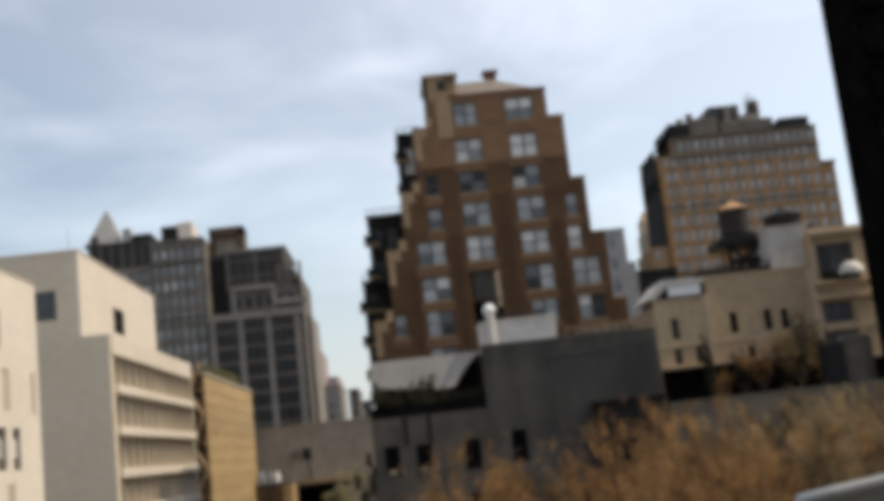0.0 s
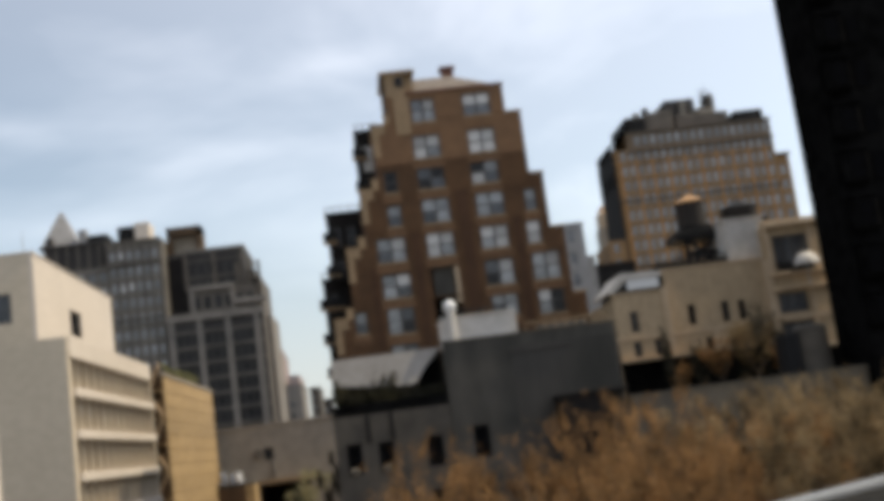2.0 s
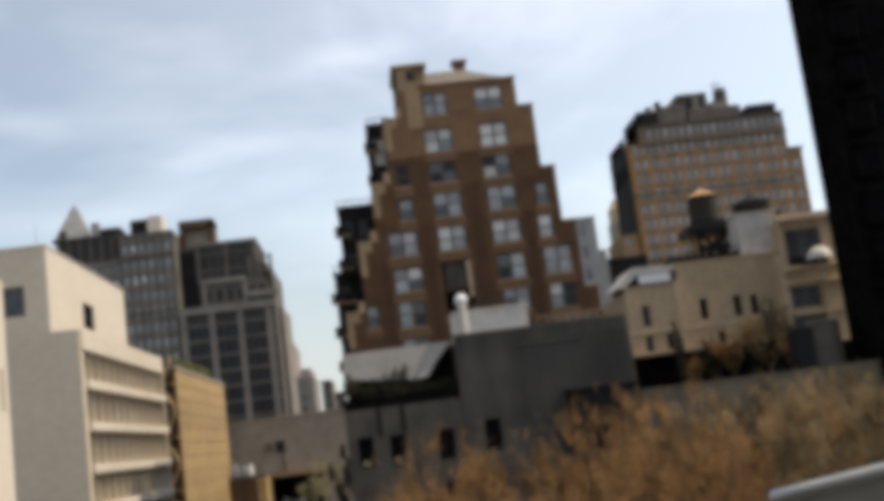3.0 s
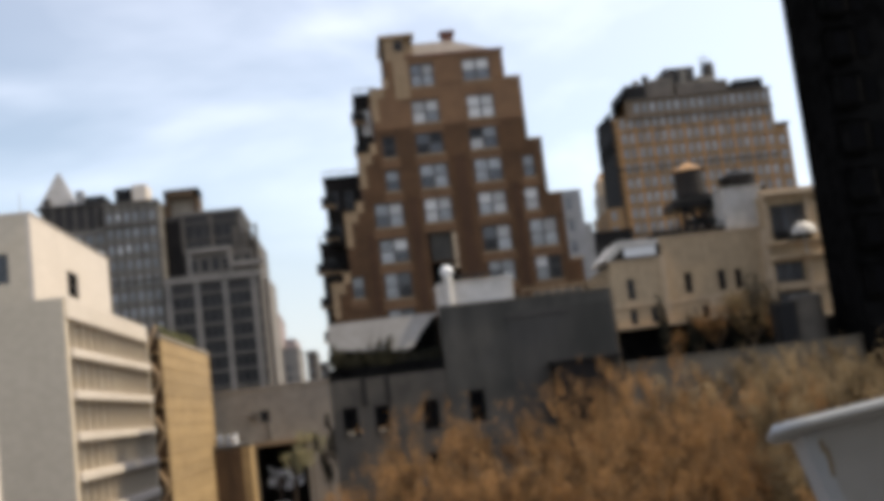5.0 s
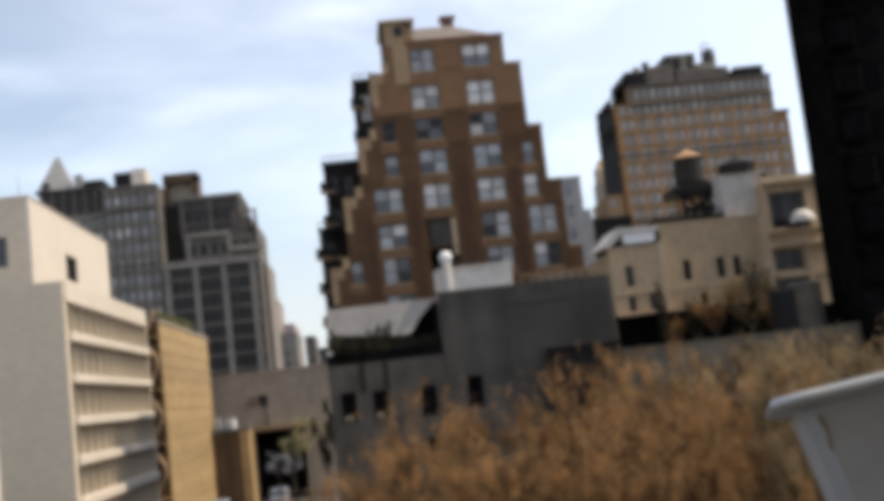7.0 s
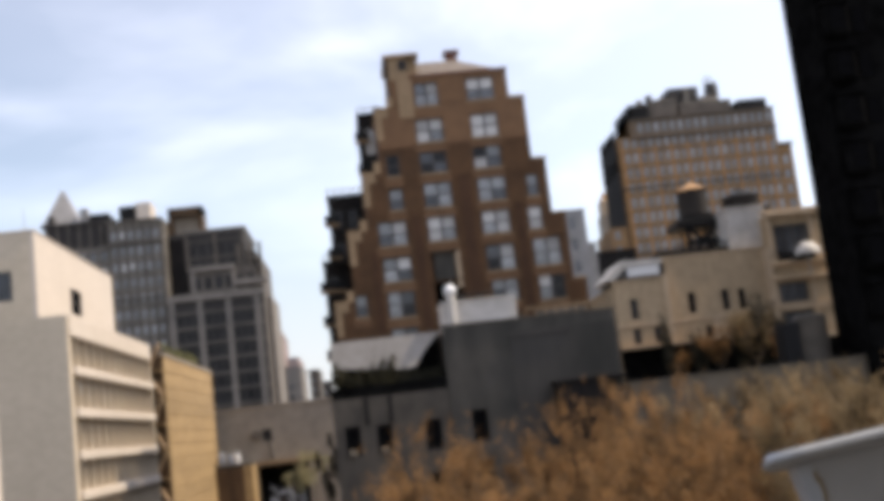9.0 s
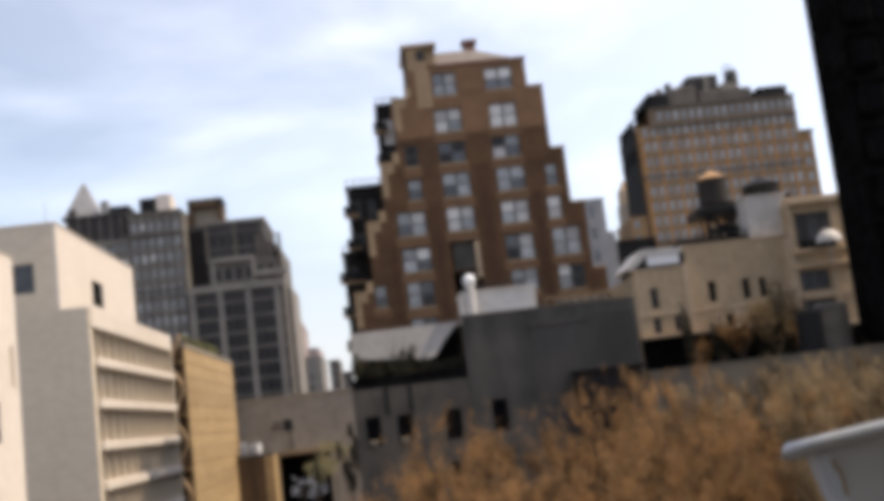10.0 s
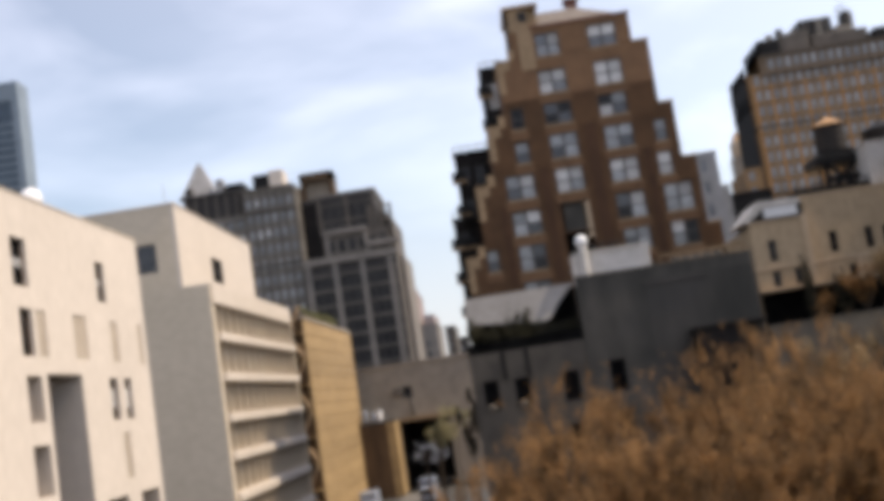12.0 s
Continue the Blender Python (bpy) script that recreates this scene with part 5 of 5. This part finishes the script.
    # third tower with setbacks
    c = thing("office_tower", base(-29, 245), "dark grey stepped tower with pale stone piers", "building")
    Y = 229.0
    facade(c, "front", (0, Y, 0), -37.6, -18.4, 10, 45.0, grid([-36.2 + 5.6 * k + 1.55 * j for k in range(3) for j in range(3)], 1.35, list(np.arange(13.2, 42, 3.2)), 2.3), "dark_stone", frame_mat="dark_frame", pane_mat="pane_dim", lights=1)
    part("core", boxes((-37.6, -18.4, Y + 0.36, 262, 0, 44.8)), "mid_stone", c)
    for x in (-37.6, -31.9, -26.2, -20.4):
        part("pier", boxes((x, x + 1.15, Y - 0.5, Y, 10, 45.0)), "pale_stone", c, "pale stone pier")
    for k in range(10):
        part("sill_course", boxes((-37.4, -18.6, Y - 0.18, Y, 12.35 + 3.2 * k, 12.95 + 3.2 * k)), "mid_stone", c)
    part("cornice", boxes((-37.9, -18.0, Y - 0.7, Y, 43.8, 45.2)), "pale_stone", c)
    facade(c, "front", (0, Y + 3, 0), -33.5, -19.6, 45.0, 50.4, grid([-32.6 + 2.2 * k for k in range(6)], 1.4, [46.4], 2.5), "mid_stone", frame_mat="dark_frame", pane_mat="pane_dark", lights=1)
    part("setback", boxes((-33.5, -19.6, Y + 3.36, 258, 45, 50.2)), "mid_stone", c)
    facade(c, "front", (0, Y + 4, 0), -38.0, -21.6, 45.0, 58.6, grid([-36.9 + 1.95 * k for k in range(8)], 1.1, [46.8, 50.3, 53.8], 2.3), "dark_stone", frame_mat="dark_frame", pane_mat="pane_dim", lights=1)
    part("upper_block", boxes((-38.0, -21.6, Y + 4.36, 256, 45, 58.4)), "dark_stone", c)
    part("shoulder", boxes((-21.6, -19.8, Y + 6, 254, 45, 54.5), bev=0.3), "dark_stone", c)
    for z in (49.9, 53.4, 56.9):
        part("sill_course", boxes((-34.0, -21.6, Y + 3.85, Y + 4, z - 0.25, z)), "mid_stone", c)
    part("coping", boxes((-34.0, -21.3, Y + 3.7, 256, 58.6, 59.2)), "pale_stone", c)
    for x in (-34.0, -28.2, -22.4):
        part("pier", boxes((x, x + 0.7, Y + 3.55, Y + 3.85, 50.4, 58.6)), "mid_stone", c)
    part("roof_frame", boxes((-37.2, -36.2, 234, 240, 58.4, 64.2), (-31.0, -30.0, 234, 240, 58.4, 64.6), (-37.2, -30.0, 234, 240, 62.8, 64.6)), "umber_panel", c, "brown rooftop frame")
    part("roof_house", boxes((-36.2, -31.0, 236, 240, 58.4, 62.8)), "light_grey", c)
    part("ledge", boxes((-32.6, -24.2, Y + 2.3, Y + 3.0, 50.2, 51.2)), "pale_stone", c, "pale stone ledge")
    part("ledge", boxes((-24.2, -17.6, Y + 2.0, Y + 3.0, 46.6, 47.8)), "pale_stone", c, "pale stone ledge")
    # near-black slab laid over the left bay of the upper block
    part("recess", boxes((-37.9, -33.6, Y + 3.7, Y + 3.98, 46.2, 57.6)), "black_stone", c, "near-black slab over the left bay")
    part("pier", boxes((-33.2, -32.2, Y + 2.6, Y + 3.0, 45.2, 51.2)), "pale_stone", c, "pale stone pier")
    part("pier", boxes((-24.9, -24.0, Y + 2.6, Y + 3.0, 45.2, 51.2)), "pale_stone", c, "pale stone pier")
    part("setback", boxes((-19.6, -18.5, Y + 5, 256, 0, 52.5), bev=0.2), "mid_stone", c)
    part("setback", boxes((-18.4, -17.3, Y + 8, 256, 0, 44.5), bev=0.2), "pale_stone", c)
    for x in (-23.4, -21.2, -19.0):
        part("buttress", boxes((x, x + 0.6, Y + 3.3, Y + 4.4, 47.8, 55.5), bev=0.1), "mid_stone", c)


far_towers()


def distant_block(x0, x1, y, d, z, mat, label, cap=None):
    b = thing("distant_building", base((x0 + x1) / 2, y), label, "building", "distant street buildings")
    n = max(1, int((x1 - x0) / 3.2))
    vs = list(np.arange(12, z - 4, 4.0))
    facade(b, "front", (0, y, 0), x0, x1, 0, z, grid([x0 + 0.8 + k * (x1 - x0 - 1) / n for k in range(n)], 1.4, vs, 2.2), mat, frame_mat="dark_frame", pane_mat="pane", lights=1)
    part("core", boxes((x0, x1, y + 0.36, y + d, 0, z - 0.2)), mat, b)
    part("coping", boxes((x0 - 0.2, x1 + 0.2, y - 0.2, y + d, z, z + 0.5)), mat, b)
    if cap:
        part("roof_house", boxes((x0 + 0.8, x1 - 0.8, y + 2, y + d - 2, z + 0.5, z + cap)), "hazy_rose", b, "reddish roof house")


distant_block(-31.5, -25.5, 300, 30, 42, "pale_stone", "far pale stone building along the street")
distant_block(-33.5, -29.0, 421, 40, 53, "hazy_rose", "far reddish building along the street", 3)
distant_block(-28.0, -22.5, 420, 40, 40, "pale_stone", "far pale grey building along the street", 4)
distant_block(-22.0, -18.0, 470, 40, 41, "tower_brick", "far grey brick building along the street")
distant_block(-19.0, -15.0, 520, 40, 38, "dark_stone", "far dark grey building along the street")
distant_block(-16.0, -5.5, 560, 40, 30.5, "tower_brick", "far grey brick building closing the street")


# ---- far glass tower ----
gt = thing("glass_tower", base(-222, 506), "tall blue-grey glass office tower, haze mixed into its colours", "building")
part("core", boxes((-246, -206.0, 500.4, 512, 0, 187.5)), "tower_glass", gt)
part("frame", boxes((-247, -205.6, 500, 512.2, 179, 188)), "tower_frame", gt, "pale steel crown")
part("edge", boxes((-209.0, -205.6, 500, 512.2, 0, 179)), "tower_frame", gt, "pale steel edge")
for k in range(44):
    z = 4 + k * 3.8
    part("spandrel", boxes((-246, -209.0, 500.1, 500.4, z, z + 0.9)), "tower_frame", gt)


# ---- low building closing the street, with a dark vehicle opening ----
def street_end():
    b = thing("low_building", base(-14, 178), "grey-tan low building over a dark vehicle entrance", "building")
    Y = 175.0
    part("wall", pierced(-24, -4.0, 0, 19.3, [(-17.3, -9.6, 0, 10.6), (-16.2, -14.7, 14.2, 16.0)], 0.5), "light_grey", b, m=base(0, Y))
    # near-black core puts the entrance's shade into the colour of its inner walls
    part("core", boxes((-24, -17.3, Y + 0.5, 190, 0, 19), (-9.6, -4.0, Y + 0.5, 190, 0, 19), (-17.3, -9.6, Y + 0.5, 190, 10.6, 19), (-17.3, -9.6, 189, 190, 0, 10.6)), "black_stone", b)
    window(b, (-16.2, -14.7, 14.2, 16.0), base(0, Y), "dark_frame", "pane_dark", 1, 0.2)
    part("air_unit", boxes((-17.6, -16.3, Y - 0.7, Y, 14.9, 15.9), bev=0.05), "mid_stone", b)
    part("downpipe", tube(bmesh.new(), (-15.0, Y - 0.15, 11.3), (-15.2, Y - 0.15, 14.2), 0.15, 0.15), "dark_stone", b)
    part("coping", boxes((-24, -3.9, Y - 0.2, Y + 0.6, 19.3, 19.7)), "light_grey", b)
    part("lintel", boxes((-17.8, -8.0, Y - 0.4, Y, 10.6, 11.2)), "coping", b)
    w = thing("low_building", base(-20.5, 169), "brown brick wing with a cream corner post", "building")
    part("wall", boxes((-22.7, -18.7, 168, 174.9, 0, 10.9)), "umber_panel", w)
    part("corner_post", boxes((-18.7, -17.4, 168, 174.9, 0, 11.1)), "tan_stone", w, "cream stone corner post")
    part("roof", boxes((-22.8, -17.3, 167.9, 174.9, 11.1, 11.4)), "roof", w)
    for x, rr in ((-21.9, 0.9), (-20.6, 0.6), (-19.6, 0.75)):
        u = thing("roof_unit", base(x, 170, 11.4), "pale blue-grey roof ventilation unit", "vent", "roof units")
        part("casing", boxes((x - rr / 2, x + rr / 2, 169, 170.4, 11.4, 12.0 + rr), bev=0.12), "car_silver" if rr != 0.75 else "car_white", u)
        part("cowl", cone(bmesh.new(), (x, 169.7, 12.0 + rr), rr * 0.35, rr * 0.45, 0.4, 12), "steel", u)


street_end()


# ---- street trees in bud ----
def grow(seed, height, spread):
    """Trunk and limbs, twigs and buds of one tree as plain vertex and face lists."""
    rnd = random.Random(seed)
    wood, twig, bud = ([], []), ([], []), ([], [])

    def stick(store, a, b, r0, r1, seg):
        d = (b - a).normalized()
        s = d.orthogonal().normalized()
        t = d.cross(s)
        k = len(store[0])
        for p, r in ((a, r0), (b, r1)):
            for i in range(seg):
                w = 2 * math.pi * i / seg
                store[0].append(p + (s * math.cos(w) + t * math.sin(w)) * r)
        for i in range(seg):
            j = (i + 1) % seg
            store[1].append((k + i, k + j, k + seg + j, k + seg + i))

    def bloom(p):
        """Buds gather in upright plumes with dark hollows between."""
        o = Vector((seed, 3, 7))
        return 0.85 * noise.noise(Vector((p.x * 0.55, p.y * 0.55, p.z * 0.22)) + o) + 0.75 * noise.noise(Vector((p.x * 1.5, p.y * 1.5, p.z * 0.9)) + o)

    def leaf(p, s):
        if bloom(p) < 0.2:
            return
        q = Euler((rnd.uniform(0, 6.3), rnd.uniform(0, 6.3), rnd.uniform(0, 6.3))).to_matrix()
        k = len(bud[0])
        for a, b in ((-0.5, 0), (0, -0.36), (0.5, 0), (0, 0.36)):
            bud[0].append(p + q @ Vector((a * s, b * s, 0.12 * s * (b != 0))))
        bud[1].append((k, k + 1, k + 2, k + 3))

    def branch(p, d, length, r, level):
        n = 3 if level < 3 else 2
        for i in range(n):
            w = 0.09 if level < 3 else 0.14
            d = (d + Vector((rnd.gauss(0, w), rnd.gauss(0, w), (0.24 if level < 3 else 0.2) + rnd.gauss(0, w)))).normalized()
            q = p + d * (length / n)
            r1 = r * 0.86
            if level < 3 or bloom(q) > 0.0:
                stick(wood if level < 3 else twig, p, q, r, r1, 7 if level < 2 else 4 if level < 3 else 3)
            if level >= 2:
                for _ in range((0, 0, 14, 52, 76)[level]):
                    leaf(p.lerp(q, rnd.random()) + Vector((rnd.gauss(0, 0.1), rnd.gauss(0, 0.1), rnd.gauss(0, 0.1))), rnd.uniform(0.05, 0.11))
            if level in (1, 2, 3) and i < n - 1:
                for _ in range(2 if level < 3 else 1):
                    w = 0.32 if level < 2 else 0.45
                    e = (d + Vector((rnd.gauss(0, w), rnd.gauss(0, w), rnd.gauss(0.35, 0.25)))).normalized()
                    branch(q, e, length * rnd.uniform(0.42, 0.62), r1 * 0.5, level + 1)
            p, r = q, r1
        if level < 4:
            for _ in range(3 if level else 9):
                w = rnd.uniform(0, 6.283)
                lean = rnd.uniform(0.3, 1.5) * spread if level == 0 else rnd.uniform(0.2, 0.6)
                e = (d + Vector((math.cos(w) * lean, math.sin(w) * lean, 0.1))).normalized()
                branch(p, e, (height * rnd.uniform(0.17, 0.3) if level == 0 else length * rnd.uniform(0.62, 0.85)), r * 0.62, level + 1)

    branch(Vector((0, 0, -0.2)), Vector((0, 0, 1)), height * 0.26, height * 0.013, 0)
    return wood, twig, bud


def listed(name, store, mat):
    me = bpy.data.meshes.new(name)
    top = store[0]
    me.from_pydata([tuple(v) for v in top], [], store[1])
    me.materials.append(M[mat])
    me.update()
    return me


def street_tree(seed, height, spread, bud_mat, label):
    t = thing("street_tree", base(0, -60), label, "tree", "street trees")
    t.matrix_basis = Matrix.Identity(4)
    wood, twig, bud = grow(seed, height, spread)
    top = max(v.z for v in twig[0])
    k = height / top
    for store in (wood, twig, bud):
        for v in store[0]:
            v *= k
    part("trunk", listed("trunk", wood, "bark"), "", t)
    part("branchwork", listed("branchwork", twig, "twig"), "", t)
    part("crown", listed("crown", bud, bud_mat), "", t)
    return t


RUSSET, TAN = "budding street tree with russet twigs", "budding street tree with pale tan twigs"
kinds = [street_tree(101, 15.0, 1.0, "bud", RUSSET), street_tree(202, 15.0, 0.85, "bud", RUSSET), street_tree(303, 15.0, 1.15, "bud_tan", TAN), street_tree(404, 15.0, 0.95, "bud_tan", TAN)]
# place, height and kind of each tree
spots = [(2.5, 40, 14.5, 0), (9.2, 43, 15.3, 1), (19.0, 54, 14.9, 2), (23.2, 50, 14.0, 3),
         (6.3, 42, 14.9, 1), (12.6, 50, 15.5, 0), (15.6, 52, 15.6, 1), (27.6, 53, 14.7, 2), (32.5, 54, 14.8, 3), (12.4, 38, 14.3, 0), (15.4, 37, 14.4, 2), (18.8, 38, 13.8, 3), (23.5, 39, 14.1, 2),
         (24.0, 65, 15.5, 2), (29.0, 64, 14.2, 3), (7.4, 37, 14.2, 0), (33.5, 66, 16.8, 3), (4.1, 36, 13.5, 1), (3.4, 32, 13.3, 0), (6.2, 32, 13.3, 1), (10.0, 34, 13.5, 1),
         (1.2, 36, 13.6, 0), (1.3, 42, 14.6, 1), (20.5, 45, 14.2, 2), (16.5, 65, 15.2, 1), (16.2, 45, 14.5, 0), (10.4, 46, 14.9, 1)]
for i, (x, y, h, k) in enumerate(spots):
    mm = base(x, y, -0.15) @ Matrix.Rotation(1.7 * i, 4, "Z")
    s = h / 15.0
    if i < 4:
        kinds[k].matrix_basis = mm
        kinds[k].scale = (s, s, s)
    else:
        c = copy_thing(kinds[k], mm)
        c.scale = (s, s, s)


for x, y, h, k in ((26.4, 91.6, 3.6, 1), (29.6, 91.0, 5.0, 0), (32.4, 90.6, 6.0, 2), (34.6, 91.2, 4.2, 1)):
    c = copy_thing(kinds[k], base(x, y, 14.5) @ Matrix.Rotation(x, 4, "Z"))
    c.scale = (h / 15.0 * 1.25, h / 15.0 * 1.25, h / 15.0)
    c.name = "garden_bush"
    tagged(c, "budding bare-twigged bush on the garden roof", "bush", "garden roof bushes")


# ---- small trees and vehicles at the street end ----
def small_tree(x, y, z, r, mat, label, seed):
    t = thing("small_tree", base(x, y), label, "tree", "street end trees")
    bm = tube(bmesh.new(), (x, y, -0.15), (x, y, z - r * 0.3), 0.16, 0.09)
    for k in range(6):
        w = k * 1.05
        tube(bm, (x, y, z - r * 0.9), (x + math.cos(w) * r * 0.7, y + math.sin(w) * r * 0.7, z + r * 0.3), 0.07, 0.02)
    part("trunk", bm, "bark", t)
    part("crown", clump(seed, 900 if mat == "car_white" else 2600, (x, y, z), (r * 1.3, r * 1.3, r * 1.3) if mat != "leaf_green" else (r * 0.8, r * 0.8, r * 2.0), 0.15 if mat == "car_white" else 0.26, 18 if mat != "leaf_green" else 9), mat, t)


small_tree(-7.6, 150, 10.4, 1.9, "leaf_fresh", "small street tree with fresh yellow-green leaves", 71)
small_tree(-10.3, 128, 7.8, 1.1, "car_white", "small street tree in white blossom", 72)
small_tree(-8.4, 126, 7.7, 0.9, "car_white", "small street tree in white blossom", 73)
small_tree(-8.9, 131, 9.0, 1.0, "leaf_fresh", "small street tree with fresh yellow-green leaves", 74)
small_tree(-4.6, 122, 11.0, 2.0, "leaf_green", "dark evergreen street tree", 75)


def van(x, y, mat, label):
    v = thing("delivery_van", base(x, y, -0.15), label, "van", "parked vans")
    bm = boxes((x - 1.1, x + 1.1, y, y + 4.2, 0.5, 3.3), bev=0.15)
    part("body", bm, mat, v)
    bm = boxes((x - 1.05, x + 1.05, y - 1.7, y + 0.05, 0.5, 2.3), bev=0.25)
    part("cab", bm, mat, v)
    part("windscreen", boxes((x - 0.9, x + 0.9, y - 1.74, y - 1.6, 1.45, 2.1), bev=0.03), "pane_dark", v)
    for sx in (-1, 1):
        for wy in (-0.9, 3.2):
            bm = bmesh.new()
            bmesh.ops.create_cone(bm, cap_ends=True, segments=18, radius1=0.4, radius2=0.4, depth=0.26, matrix=Matrix.Translation((x + sx * 0.98, y + wy, 0.25)) @ Matrix.Rotation(radians(90), 4, "Y"))
            part("wheel", bm, "rubber", v)


van(-19.2, 141, "car_silver", "blue-grey delivery van parked by the tan building")
van(-12.4, 150, "car_silver", "silver delivery van near the dark entrance")


# ---- the viewer's own building: ledge, wall behind, and the planter on the ledge ----
# unseen wall, kept pale and far back so light reaches the planter's front
structure("wall_back", boxes((-14, 14, -8.5, -3.0, -0.15, 24)), "white_concrete", "unseen pale wall of the viewer's own building", "wall")
structure("balcony_parapet", boxes((-3, 3, -3.0, 0.62, 12.3, 12.5), (-3, 3, 0.62, 1.2, 12.3, 13.712)), "grey_concrete", "low concrete balcony parapet under a planter", "parapet")


def planter():
    """A tapered, chamfer-cornered planter with a rolled rim, leaning a little."""
    tip = Vector((0.2905, 0.8, 13.9655))
    lean = Matrix.Rotation(radians(-18), 4, "Z") @ Matrix.Rotation(radians(-8.0), 4, "Y") @ Matrix.Rotation(radians(-5.0), 4, "X")
    p = thing("planter", Matrix.Translation(tip) @ lean, "grey plastic planter with a thick rim and rust stain", "planter")
    W = 0.26

    def ring(z, inset, ch):
        a, b = inset, W - inset
        return [(a + ch, a - 0.0, z), (b - ch, a, z), (b, a + ch, z), (b, b - ch, z), (b - ch, b, z), (a + ch, b, z), (a, b - ch, z), (a, a + ch, z)]

    def soft(z, inset, ch):
        """The same outline with its corners drawn as arcs."""
        a, b, out = inset + ch, W - inset - ch, []
        for cx, cy, w0 in ((a, a, 180), (b, a, 270), (b, b, 0), (a, b, 90)):
            for k in range(7):
                w = radians(w0 + 15 * k)
                out.append((cx + ch * math.cos(w), cy + ch * math.sin(w), z))
        return out

    def loft(rings, close=True):
        bm = bmesh.new()
        vs = [[bm.verts.new((x, y - 0.027, z)) for x, y, z in r] for r in rings]
        for r0, r1 in zip(vs, vs[1:]):
            for i in range(len(r0)):
                j = (i + 1) % len(r0)
                bm.faces.new((r0[i], r0[j], r1[j], r1[i]))
        return bm, vs

    bm, vs = loft([ring(-0.23, 0.045, 0.010), ring(-0.012, 0.020, 0.010)])
    bm.faces.new(list(reversed(vs[0])))
    body = part("body", bm, "planter", None)
    bm, vs = loft([soft(-0.011, 0.019, 0.016), soft(-0.0098, 0.007, 0.022), soft(-0.0080, 0.0025, 0.026), soft(-0.0055, 0.0, 0.027), soft(-0.0030, 0.0006, 0.027), soft(0.0, 0.003, 0.026), soft(-0.001, 0.018, 0.02), soft(-0.05, 0.026, 0.018)])
    rim = part("rim", bm, "planter", None)
    bm, vs = loft([ring(-0.035, 0.026, 0.016), ring(-0.034, 0.1, 0.016)])
    bm.faces.new(vs[1])
    soil = part("soil", bm, "soil", None)
    bm = bmesh.new()
    for k in range(4):
        z = -0.022 - k * 0.006
        x = 0.0315 + 0.0008 * k + 0.0012 * math.sin(k * 1.3)
        w = 0.0016 - 0.0001 * k
        box(bm, x - w, x + w, -0.0073 + 0.0009 * k, -0.0065 + 0.0009 * k, z - 0.0042, z + 0.0042, bev=0.0003)
    stain = part("stain", bm, "rust_stain", None)
    for ob in (body, rim, soil, stain):
        ob.parent = p


planter()
